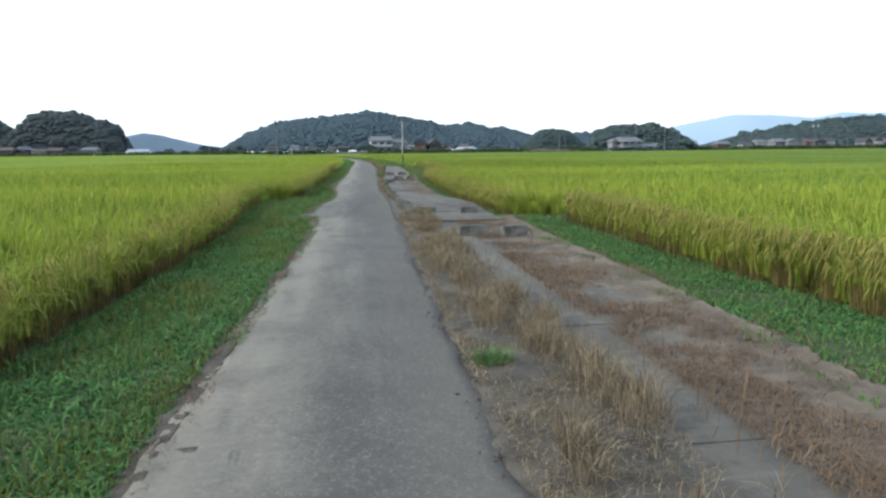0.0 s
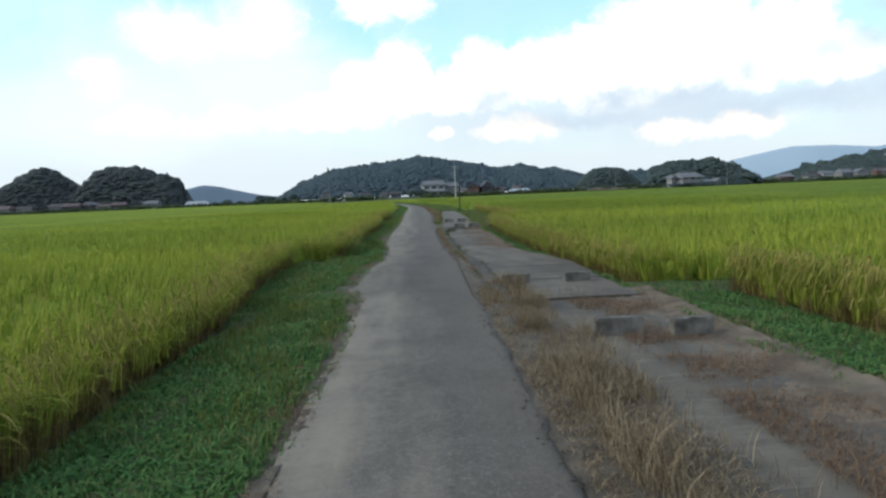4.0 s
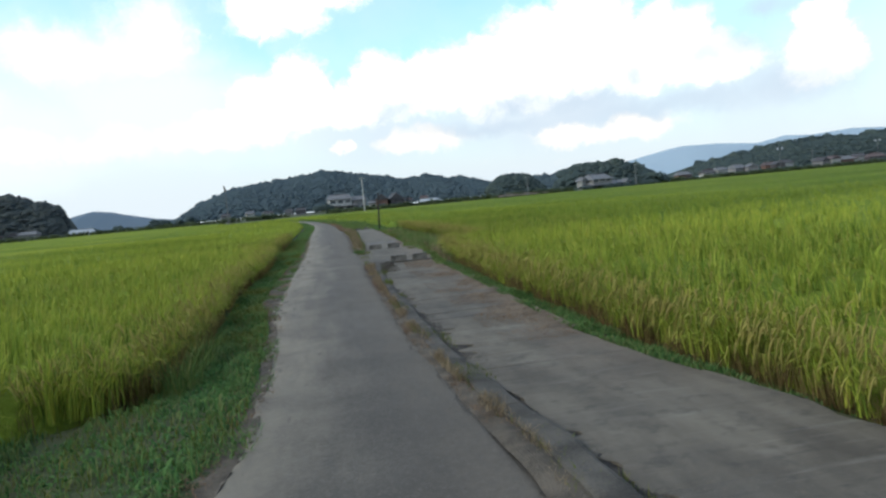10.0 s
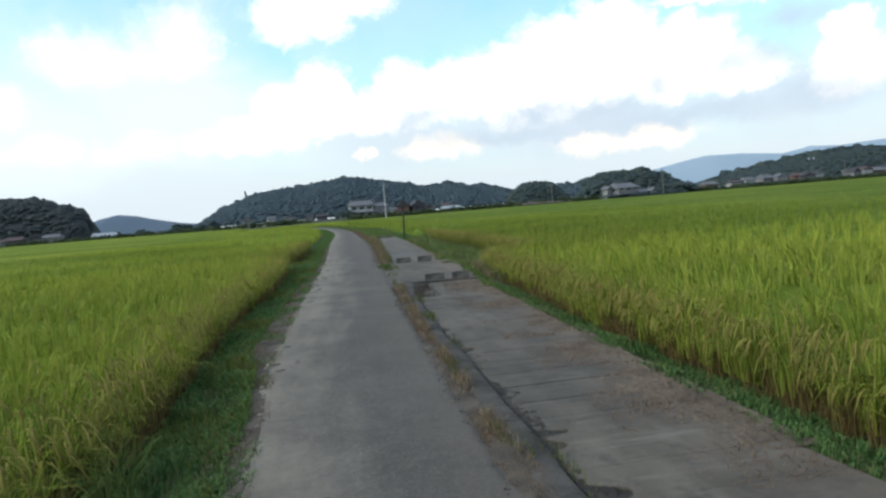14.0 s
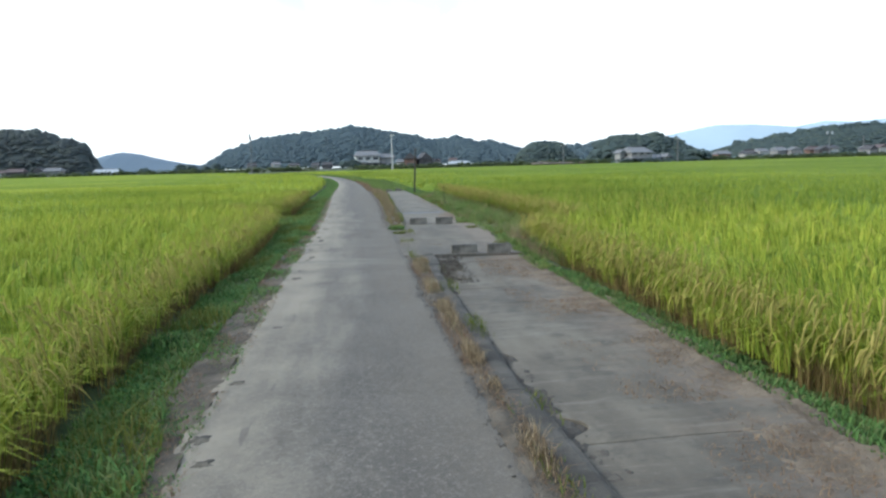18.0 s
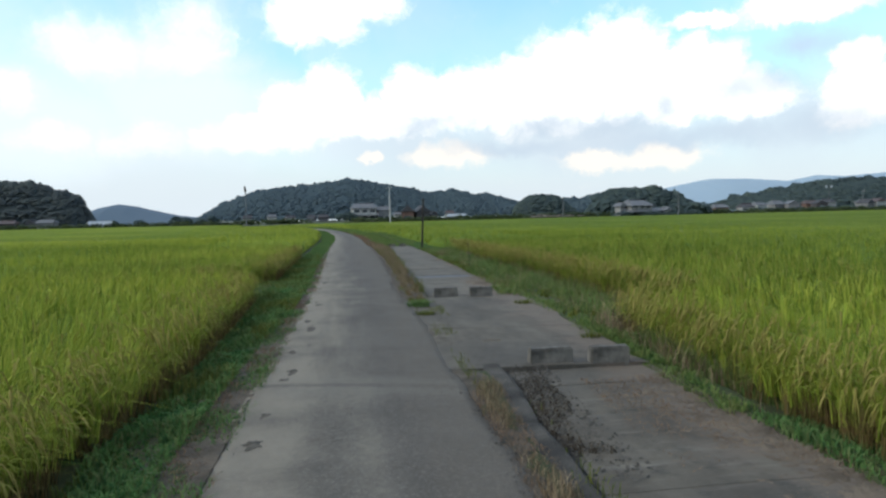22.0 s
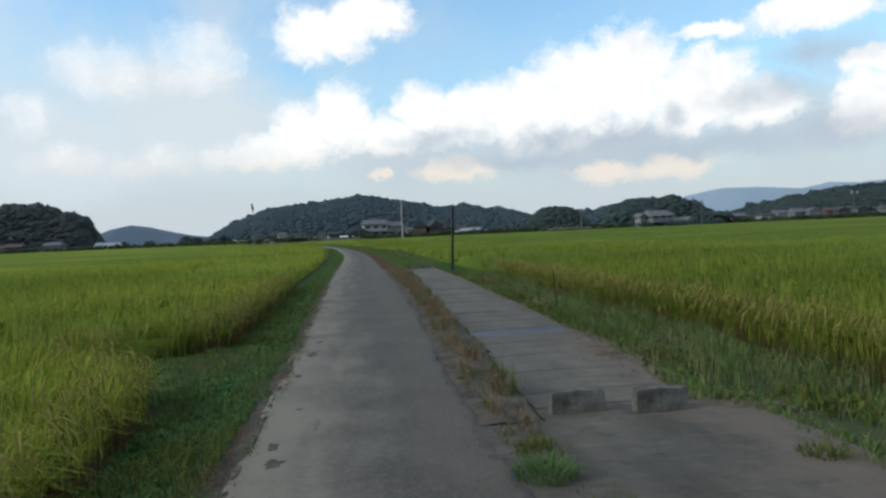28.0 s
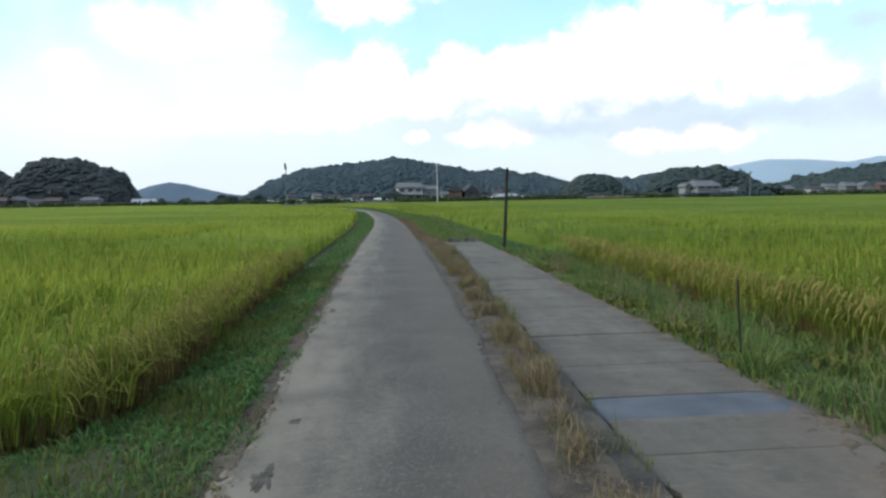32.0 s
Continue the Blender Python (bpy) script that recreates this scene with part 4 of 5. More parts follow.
for side, edge in SIDES:
    canopy(side, edge, "rice_field")
    rice_mass("rice_plants", side, edge, 0.5, 58, 0.05, 1.3, 17, 25, 3, 0.0128, RICE, "ripening yellow-green rice plants along the paddy edge", 0.10, RICE_TOP + 0.03, 0.50, outward=0.65)
    rice_mass("rice_plants", side, edge, 0.5, 58, 0.02, 0.45, 32, 15, 3, 0.0108, RICE, "outer rice plants bowing over the verge", 0.10, RICE_TOP - 0.04, 0.62, outward=0.9)
    rice_mass("rice_stalks", side, edge, 0.5, 58, -0.03, 0.28, 56, 22, 2, 0.006, STRAW, "straw-coloured lower rice stalks along the paddy edge", 0, 0.24, 0.24, outward=0.6)
    rice_mass("rice_plants", side, edge, 0.5, 60, 1.3, 6, 14, 11, 2, 0.020, RICE, "ripening yellow-green rice plants in the paddy", 0.2, RICE_TOP + 0.02, 0.28, outward=0.4)
    rice_mass("rice_plants", side, edge, 2, 78, 6, 20, 7, 11, 1, 0.04, RICE, "ripening yellow-green rice plants deeper in the paddy", 0.3, RICE_TOP, 0.18)
    rice_mass("rice_plants", side, edge, 5, 110, 20, 60, 1.2, 6, 1, 0.07, RICE, "far yellow-green rice plants in the paddy", 0.35, RICE_TOP, 0.25)
    rice_mass("rice_plants", side, edge, 58, 225, 0.0, 18, 2.4, 6, 1, 0.04, RICE, "far yellow-green rice plants along the lane", 0.2, RICE_TOP, 0.25)
    rice_ears(side, edge, 0.5, 58, 0.15, 0.9, 40, "drooping golden rice ears along the paddy edge", (-0.16, 0.0))
    rice_ears(side, edge, 0.5, 58, -0.06, 0.32, 150, "straw-coloured rice ears hanging over the verge", (-0.34, 0.0), (0.07, 0.2))
    rice_ears(side, edge, 0.5, 58, 0.6, 5.0, 9, "scattered golden rice ears in the paddy")
    panicles(side, edge, 0.5, 58, -0.05, 0.4, 130, "heavy tan rice heads hanging over the verge", (-0.3, -0.03))
    panicles(side, edge, 0.5, 58, 0.3, 1.0, 7, "heavy tan rice heads among the leaves", (-0.1, 0.0))


panicles(1, rice_right, 0.5, 14.3, -0.12, 0.45, 190, "ripe golden rice heads hanging over the verge", (-0.36, 0.02), 0.0085)
panicles(1, rice_right, 37.9, 60, -0.12, 0.5, 90, "tan rice heads hanging over the grass bank", (-0.3, 0.0), 0.009)
panicles(1, rice_right, 15, 37, -0.1, 0.3, 90, "ripe golden rice heads hanging over the verge", (-0.38, -0.1), 0.0075)


def grass_band(name, left, right, y0, y1, per_area, tall, wide, mat, label, cover=0.0, scale=0.5, seed=0, z=-0.07, lean=0.8, segs=2, thatch=False):
    """Blades between two edges, thinned out where a noise falls under cover."""
    n = int((y1 - y0) * float(np.mean(right(np.linspace(y0, y1, 40)) - left(np.linspace(y0, y1, 40)))) * per_area)
    y = RNG.uniform(y0, y1, n)
    x = left(y) + (right(y) - left(y)) * RNG.uniform(0, 1, n)
    if thatch:
        thick = np.array([rough_at(a, b, seed, scale) for a, b in zip(x, y)])
    else:
        thick = np.array([noise.noise(Vector((a * scale * 2, b * scale, seed))) for a, b in zip(x, y)])
    keep = thick + RNG.normal(0, 0.12, n) > cover
    x, y, thick = x[keep], y[keep], thick[keep]
    n = len(x)
    h = tall * RNG.uniform(0.4, 1.15, n) * (0.75 + 1.1 * np.clip(thick, -0.4, 0.8))
    zz = ground_z(x, y) - 0.004 if z is None else np.full(n, z)
    v, f = ribbons(x, y, zz, h, h * RNG.uniform(0.2, 1.3, n) * lean, RNG.uniform(0, 2 * np.pi, n), wide * RNG.uniform(0.6, 1.3, n), segs, 0.8)
    return tagged(mesh_object(name, v, f, mat), label, "grass", kind="stuff")


# verges
verge_end = lambda y: road_left(y) - 0.05 - 0.30 * bare_part(y)
left_out, right_out = shifted(rice_left, 0.06), lambda y: np.minimum(rice_right(y) + 0.1, slab_right(y) + 2.3)
grass_band("grass_verge", left_out, verge_end, 0.5, 58, 1050, 0.105, 0.014, GRASS, "short green weeds and grass between paddy and lane", -0.42, 1.6, 1, None)
grass_band("broadleaf_weeds", left_out, verge_end, 0.5, 58, 750, 0.06, 0.026, CLOVER, "low green broadleaf weeds between paddy and lane", -0.1, 0.9, 11, None, 1.3)
grass_band("grass_verge", shifted(slab_right, -0.02), right_out, 0.5, 33, 1250, 0.085, 0.013, GRASS, "short green grass between channel slabs and paddy", -0.42, 1.5, 2, None)
grass_band("grass_bank", shifted(slab_right, -0.12), right_out, 33, 60, 1000, 0.15, 0.011, BANK, "tall green grass bank beside the channel slabs", -0.25, 0.9, 3, None, 1.1)
grass_band("grass_bank", shifted(slab_right, 0.35), right_out, 33, 60, 430, 0.33, 0.008, BANK, "tall green weeds on the bank beside the channel slabs", -0.05, 0.8, 13, None, 0.8, 3)
grass_band("dry_grass", shifted(slab_right, 0.1), right_out, 33, 60, 150, 0.32, 0.006, DRY, "yellowed grass stems on the bank", -0.05, 0.8, 33, None, 0.9, 3)
grass_band("weed_blades", left_out, verge_end, 0.5, 58, 420, 0.15, 0.008, WEED, "faded grass blades between paddy and lane", -0.1, 0.7, 34, None, 0.9)
grass_band("broadleaf_weeds", shifted(slab_right, 0.0), right_out, 38, 62, 260, 0.16, 0.035, WEED, "yellow-green broadleaf weeds on the bank", 0.1, 0.6, 14, None, 1.0)
grass_band("grass_verge", shifted(road_left, -0.36), shifted(road_left, 0.10), 0.5, 58, 1300, 0.065, 0.010, GRASS, "ragged grass creeping over the lane edge", -0.12, 1.3, 41, -0.03, 1.2)
grass_band("dry_litter", shifted(road_left, -0.25), shifted(road_left, 0.13), 0.5, 58, 1100, 0.045, 0.006, BROWN, "dead grass bits along the sandy lane edge", -0.05, 1.5, 42, -0.02, 1.8)
grass_band("grass_verge", road_right, right_out, 98, 225, 60, 0.35, 0.06, BANK, "rough grass beside the bending far lane", -0.5, 0.6, 43, None, segs=1)
grass_band("grass_verge", left_out, road_left, 58, 130, 250, 0.15, 0.03, GRASS, "green grass beside the far lane", -0.5, 0.6, 4, None, segs=1)
grass_band("grass_verge", slab_right, right_out, 60, 67, 500, 0.2, 0.02, GRASS, "green grass beside the far slabs", -0.5, 0.6, 5, None, segs=2)
grass_band("grass_verge", shifted(road_right, 0.5), right_out, 66.8, 130, 260, 0.22, 0.025, BANK, "rough green grass where the slabs end", -0.4, 0.6, 5, None, segs=1)
grass_band("dry_grass", shifted(road_right, -0.05), shifted(road_right, 0.9), 66.8, 120, 300, 0.12, 0.02, BROWN, "brown trodden grass along the far lane", -0.2, 0.7, 45, None, segs=1)
grass_band("broadleaf_weeds", left_out, shifted(road_left, -0.1), 0.5, 12, 900, 0.055, 0.024, CLOVER, "lush low clover between paddy and lane", -0.6, 0.9, 51, None, 1.2)
grass_band("broadleaf_weeds", shifted(slab_right, 0.3), right_out, 0.5, 14, 1100, 0.055, 0.024, CLOVER, "lush low clover between slabs and paddy", -0.6, 0.9, 52, None, 1.2)
# dead grass
grass_band("dry_grass", shifted(road_right, 0.18), shifted(slab_left, 0.42), 0.5, 15, 3000, 0.22, 0.0042, DRY, "bleached dry grass clumps at the lane edge", 0.14, 1.5, 6, 0.0, 1.2, 3)
grass_band("dry_litter", shifted(road_right, 0.0), shifted(slab_left, 0.35), 0.5, 15, 2600, 0.05, 0.005, DRY, "flattened pale dead grass at the lane edge", -0.35, 1.3, 26, 0.005, 2.2)
grass_band("dry_stalks", shifted(road_right, 0.25), shifted(slab_left, 0.1), 0.5, 13, 26, 0.48, 0.0035, DRY, "tall bleached grass stalks at the lane edge", 0.0, 0.8, 16, 0.0, 0.35, 3)
grass_band("dry_litter", shifted(slab_left, 0.75), shifted(slab_right, 0.35), 0.5, 14, 2300, 0.05, 0.006, BROWN, "brown cut dead grass lying on the slabs", 0.0, 0.9, 5, -0.035, 2.4, thatch=True)
grass_band("dry_litter", shifted(slab_left, 0.5), shifted(slab_right, 0.45), 0.5, 14, 60, 0.22, 0.005, BROWN, "standing brown dead grass stems over the slabs", 0.0, 0.9, 5, -0.035, 1.2, 3, thatch=True)
grass_band("dry_litter", shifted(slab_right, -0.1), shifted(slab_right, 0.5), 0.5, 14, 900, 0.10, 0.006, BROWN, "brown dead grass beside the slabs", -0.1, 0.9, 25, None, 1.3, 2)
grass_band("dry_litter", shifted(slab_left, 0.7), shifted(slab_right, 0.1), 22.5, 34.4, 900, 0.035, 0.005, BROWN, "scattered brown dead grass on the slabs", 0.0, 1.1, 7, -0.045, 2.4, thatch=True)
grass_band("dry_grass", shifted(road_right, 0.02), shifted(slab_left, -0.06), 13, 34.3, 2600, 0.11, 0.0045, DRY, "dry grass growing along the kerb", 0.02, 1.6, 8, -0.015, segs=3)
grass_band("dry_litter", shifted(road_right, -0.04), shifted(slab_left, -0.04), 13, 34.3, 2200, 0.035, 0.005, BROWN, "flattened brown litter along the kerb", -0.15, 1.4, 48, -0.008, 2.2)
grass_band("dry_grass", shifted(road_right, 0.12), shifted(slab_left, -0.02), 40.8, 67, 2900, 0.23, 0.0042, DRY, "dry grass growing between lane and slabs", 0.03, 1.6, 9, -0.015, segs=3)
grass_band("kerb_grass", shifted(road_right, 0.1), shifted(slab_left, 0.1), 41, 62, 800, 0.22, 0.005, WEED, "faded green grass between lane and slabs", 0.12, 1.6, 9, -0.015, segs=3)
grass_band("kerb_grass", shifted(road_right, 0.05), shifted(slab_left, 0.16), 13, 62, 600, 0.075, 0.006, WEED, "faded green grass growing along the kerb", 0.22, 0.9, 18, -0.015, segs=2)


def tuft(x, y, z, r, high, n, mat, label):
    a, d = RNG.uniform(0, 2 * np.pi, n), r * np.sqrt(RNG.uniform(0, 1, n))
    h = high * RNG.uniform(0.5, 1.1, n)
    v, f = ribbons(d * np.cos(a), d * np.sin(a), np.zeros(n), h, h * RNG.uniform(0.3, 1.2, n), a + RNG.normal(0, 0.6, n), RNG.uniform(0.005, 0.010, n), 3, 0.8)
    ob = tagged(mesh_object("grass_tuft", v, f, mat), label, "grass tuft")
    ob.location = (x, y, z)


tuft(1.62, 3.9, 0.0, 0.13, 0.12, 240, GRASS, "small fresh green weed tuft at the lane edge")
tuft(2.21, 38.9, -0.03, 0.15, 0.09, 200, WEED, "faded grass tuft growing from a joint")
tuft(2.23, 39.95, -0.03, 0.19, 0.14, 320, GRASS, "green grass tuft growing from a joint")
tuft(2.3, 40.5, -0.03, 0.13, 0.09, 180, WEED, "faded grass tuft growing from a joint")
tuft(2.69, 36.37, -0.045, 0.1, 0.05, 120, DRY, "small dry grass tuft on the slab")
tuft(3.94, 36.4, -0.045, 0.14, 0.08, 160, WEED, "faded grass tuft on the slab")
tuft(4.05, 39.95, -0.045, 0.16, 0.08, 180, WEED, "faded grass tuft on the slab")
tuft(4.52, 46.85, -0.08, 0.16, 0.44, 130, BANK, "green grass clump round the wooden stake")
tuft(4.62, 45.2, -0.07, 0.2, 0.4, 110, BANK, "tall green weed clump on the bank")
tuft(-0.72, 22.6, -0.1, 0.22, 0.5, 160, BANK, "tall green grass clump at the paddy edge")
tuft(-0.68, 23.7, -0.1, 0.2, 0.5, 150, BANK, "tall green grass clump at the paddy edge")
for y0, y1 in ((22.3, 26.3), (46.2, 52.5)):
    rice_mass("rice_stalks", -1, rice_left, y0, y1, -0.06, 0.22, 60, 22, 2, 0.006, STRAW, "brown withered rice stalks along the paddy edge", 0, 0.42, 0.22, outward=0.6)


def mud(x, y, w, l, seed):
    """A thin smear of trodden mud on the asphalt, ragged at its rim."""
    n, rings = 40, 4
    v, f = [(0, 0, 0.006)], []
    for k in range(1, rings + 1):
        for j in range(n):
            a = 2 * math.pi * j / n
            c, q = math.cos(a), math.sin(a)
            r = k / rings * (0.85 + 0.8 * noise.noise(Vector((c * 1.7, q * 1.7, seed))) + 0.5 * noise.noise(Vector((c * 6, q * 6, seed + 9))))
            v.append((w * r * c, l * r * q, 0.006 + 0.003 * noise.noise(Vector((c * k * 2, q * k * 2, seed))) - (0.008 if k == rings else 0.003 if k == rings - 1 else 0)))
    for j in range(n):
        f.append((0, 1 + j, 1 + (j + 1) % n))
    for k in range(rings - 1):
        for j in range(n):
            p, q = 1 + k * n + j, 1 + k * n + (j + 1) % n
            f += [(p, p + n, q + n), (p, q + n, q)]
    ob = tagged(mesh_object("mud_patch", v, f, MUD, smooth=True), "dark dried mud patch on the asphalt", "mud patch", group="mud patches on the lane")
    ob.location = (x, y, -0.002)


for k, (x, y, w, l) in enumerate(((0.63, 45.0, 0.08, 0.2), (0.68, 46.0, 0.05, 0.08), (0.56, 40.6, 0.07, 0.10), (0.64, 42.06, 0.06, 0.05), (0.5, 37.9, 0.06, 0.35), (0.44, 38.6, 0.07, 0.16), (0.42, 35.15, 0.07, 0.14), (0.36, 34.8, 0.05, 0.08),
                                  (0.51, 41.0, 0.05, 0.08), (0.27, 29.85, 0.06, 0.06), (0.28, 32.9, 0.08, 0.1), (0.3, 33.6, 0.05, 0.09), (0.07, 27.1, 0.06, 0.07), (0.15, 26.75, 0.06, 0.05), (0.14, 28.15, 0.06, 0.06), (0.66, 23.1, 0.05, 0.05),
                                  (0.55, 12.9, 0.05, 0.05), (0.44, 10.85, 0.05, 0.05), (-0.05, 2.8, 0.06, 0.05), (0.35, 36.2, 0.05, 0.1), (0.62, 51, 0.05, 0.2), (0.52, 43.6, 0.05, 0.07))):
    mud(x, y, w, l, k)
scrap = part("paper_scrap", box(0, 0, 0, 0.09, 0.05, 0.006, 0.002), PLASTER, None, "small white paper scrap on the slab")
scrap.matrix_world = pose(2.87, 15.7, -0.035, 0, 0, 20)
tagged(scrap, category="litter")


def rubble(name, left, right, y0, y1, count, low, high, mat, label):
    """Loose crumbs of asphalt and stone."""
    y = RNG.uniform(y0, y1, count)
    x = left(y) + (right(y) - left(y)) * RNG.uniform(0, 1, count)
    r = RNG.uniform(low, high, count)
    corner = np.array([(1, 0, 0), (-1, 0, 0), (0, 1, 0), (0, -1, 0), (0, 0, 1), (0, 0, -0.6)], float)
    face = np.array([(0, 2, 4), (2, 1, 4), (1, 3, 4), (3, 0, 4), (2, 0, 5), (1, 2, 5), (3, 1, 5), (0, 3, 5)])
    v = corner[None] * RNG.uniform(0.5, 1.2, (count, 6, 1)) * r[:, None, None]
    a = RNG.uniform(0, 6.3, count)
    c, q = np.cos(a)[:, None], np.sin(a)[:, None]
    v = np.stack([v[..., 0] * c - v[..., 1] * q, v[..., 0] * q + v[..., 1] * c, v[..., 2] * 0.7], -1)
    v += np.stack([x, y, np.full(count, -0.005)], -1)[:, None]
    f = (np.arange(count)[:, None, None] * 6 + face[None]).reshape(-1, 3)
    return tagged(mesh_object(name, v.reshape(-1, 3), f, mat), label, "rubble", kind="stuff")


rubble("rubble", shifted(road_right, -0.1), slab_left, 13, 34, 2000, 0.004, 0.017, RUBBLE, "dark crumbled asphalt along the kerb")
rubble("rubble", shifted(road_right, -0.1), slab_left, 41, 60, 900, 0.006, 0.02, RUBBLE, "dark crumbled asphalt along the kerb")
rubble("rubble", shifted(road_right, -0.15), slab_left, 0.5, 13, 900, 0.006, 0.02, SOIL, "small soil clods at the lane edge")
rubble("rubble", shifted(slab_left, 0.1), shifted(slab_left, 0.5), 31.8, 34.9, 520, 0.006, 0.022, RUBBLE, "dark crumbs beside the kerb")
grass_band("dry_litter", shifted(slab_left, 0.1), shifted(slab_left, 0.45), 32.4, 34.9, 1700, 0.045, 0.009, LITTER, "dead leaf litter beside the kerb", -0.1, 1.6, 31, -0.07, 2.0)
grass_band("dry_litter", shifted(road_right, 0.05), shifted(slab_left, 0.0), 40.6, 66, 1100, 0.04, 0.006, DRY, "flattened pale dead grass between lane and slabs", 0.0, 1.3, 49, -0.01, 2.0)
rubble("gravel", shifted(road_right, -0.3), shifted(road_right, 0.35), 33.8, 41.2, 900, 0.003, 0.010, SOIL, "fine gravel where lane and slabs meet")
rubble("gravel", shifted(road_left, -0.2), shifted(road_left, 0.15), 0.5, 58, 1500, 0.003, 0.010, SOIL, "fine gravel at the lane edge")

# ---- hills and woods ----


def leaves_of(centre, size, per, rng, mat, parent, name="tree_crowns"):
    """Crowns made of many small leaf faces around their centres."""
    n = len(centre) * per
    way = rng.normal(0, 1, (n, 3))
    way /= np.linalg.norm(way, axis=1)[:, None]
    way[:, 2] = np.where(way[:, 2] < -0.3, -way[:, 2], way[:, 2])
    s = np.repeat(size, per, 0)
    at = np.repeat(centre, per, 0) + way * s * rng.uniform(0.55, 1.08, (n, 1))
    facing = way * 0.5 + np.array((0.0, -0.45, 0.75)) + rng.normal(0, 0.22, (n, 3))
    u = np.cross(facing, rng.normal(0, 1, (n, 3)))
    u /= np.linalg.norm(u, axis=1)[:, None]
    v = np.cross(facing, u)
    v /= np.linalg.norm(v, axis=1)[:, None]
    w = s[:, :1] * rng.uniform(0.14, 0.34, (n, 1))
    tri = np.stack([at + u * w, at - u * w * 0.5 + v * w * 0.85, at - u * w * 0.5 - v * w * 0.85], 1)
    return mesh_object(name, tri.reshape(-1, 3), np.arange(n * 3).reshape(-1, 3), mat, parent)


def ball_top():
    """Upper part of a small round mesh, for tree crowns."""
    bm = bmesh.new()
    bmesh.ops.create_icosphere(bm, subdivisions=2, radius=1.0)
    bmesh.ops.delete(bm, geom=[v for v in bm.verts if v.co.z < -0.35], context="VERTS")
    bm.verts.index_update()
    v, f = np.array([p.co[:] for p in bm.verts]), np.array([[p.index for p in q.verts] for q in bm.faces])
    bm.free()
    return v, f


CROWN_V, CROWN_F = ball_top()


def crowns_of(centre, size, rng, mat, parent, name="tree_crowns"):
    """Lumpy tree crowns, every one bulged in its own way."""
    n, m = len(centre), len(CROWN_V)
    bulge = np.ones((n, m))
    for k in range(3):
        way = rng.normal(0, 1, (n, 3))
        bulge += 0.13 * np.sin((CROWN_V @ (way * (1.6 + 0.9 * k)).T).T + rng.uniform(0, 6.3, (n, 1)))
    bulge *= rng.uniform(0.86, 1.12, (n, m))
    v = centre[:, None] + CROWN_V[None] * bulge[..., None] * size[:, None]
    f = np.arange(n)[:, None, None] * m + CROWN_F[None]
    return mesh_object(name, v.reshape(-1, 3), f.reshape(-1, 3), mat, parent, smooth=True)


def skyline(name, label, y, rows, depth, mat, crown, count, seed, base=0.0, category="wooded hill"):
    """A hill ridge with its slopes towards the lane, closed by tree crowns."""
    rng = np.random.default_rng(seed)
    xs, zs = np.array([r[0] for r in rows], float), np.array([r[1] for r in rows], float)
    gx = np.linspace(xs[0], xs[-1], 90)
    gz = np.maximum(np.interp(gx, xs, zs) - crown * 0.5, base)
    gd = np.linspace(-1, 1, 15)
    v = []
    for d in gd:
        part_up = np.cos(d * np.pi / 2) ** 0.8
        v += [(a, y + d * depth, base - 1.5 + (b - base + 1.5) * part_up) for a, b in zip(gx, gz)]
    hill = mesh_object(name, v, grid_faces(len(gd), len(gx)), mat, smooth=True)
    tagged(hill, label, category, kind="structure")
    # crowns: clumps of leaf faces turned every way
    a = rng.uniform(xs[0], xs[-1], count)
    ridge = rng.random(count) < 0.22
    d = np.where(ridge, 0.0, -rng.uniform(0, 1, count) ** 0.8)
    top = np.interp(a, gx, gz)
    z = base - 1.5 + (top - base + 1.5) * np.cos(d * np.pi / 2) ** 0.8
    r = crown * rng.uniform(0.5, 1.15, count) * np.where(ridge, rng.uniform(0.6, 1.9, count), 1.0)
    centre = np.stack([a, y + d * depth, z - 0.35 * r], -1)
    leaves_of(centre, np.stack([r * rng.uniform(0.9, 1.35, count), r, r * rng.uniform(0.75, 1.2, count)], -1), 4, rng, mat, hill, "outer_leaves")
    crowns_of(centre, np.stack([r * 1.15, r * 1.5, r * np.where(ridge, 1.0, rng.uniform(0.4, 0.75, count))], -1), rng, mat, hill)
    return hill


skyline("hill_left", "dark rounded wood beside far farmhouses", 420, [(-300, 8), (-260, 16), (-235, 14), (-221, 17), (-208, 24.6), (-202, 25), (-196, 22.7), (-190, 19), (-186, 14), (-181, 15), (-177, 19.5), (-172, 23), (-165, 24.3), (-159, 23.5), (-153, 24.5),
        (-146, 22.5), (-140, 19.5), (-135, 18.7), (-130, 16.6), (-126, 12), (-124.5, 2)], 22, HAZED_FOREST, 1.7, 2200, 1, 2.0)
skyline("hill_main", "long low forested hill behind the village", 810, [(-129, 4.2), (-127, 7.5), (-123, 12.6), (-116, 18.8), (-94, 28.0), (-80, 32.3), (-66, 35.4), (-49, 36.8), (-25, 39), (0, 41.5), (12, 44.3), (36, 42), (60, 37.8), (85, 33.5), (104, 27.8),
        (123, 29.6), (132, 30.8), (146, 29.6), (154, 25), (173, 26.1), (189, 21.2), (209, 16.5), (228, 7)], 120, HAZED_FAR_FOREST, 2.7, 4200, 2, 4.0)
skyline("hill_second", "small dark wooded mound behind fields", 520, [(127, 2.2), (130, 6), (133, 10.0), (139, 14.2), (147, 15.9), (158, 14.0), (166, 9.5), (170, 2.5)], 22, HAZED_MID_FOREST, 2.0, 420, 3, 2.0)
skyline("hill_behind", "far wooded slope behind the mounds", 620, [(160, 3), (172, 9), (190, 12.5), (206, 14), (225, 17), (245, 13), (262, 4)], 40, HAZED_FAR_FOREST, 3.4, 500, 7, 3.0)
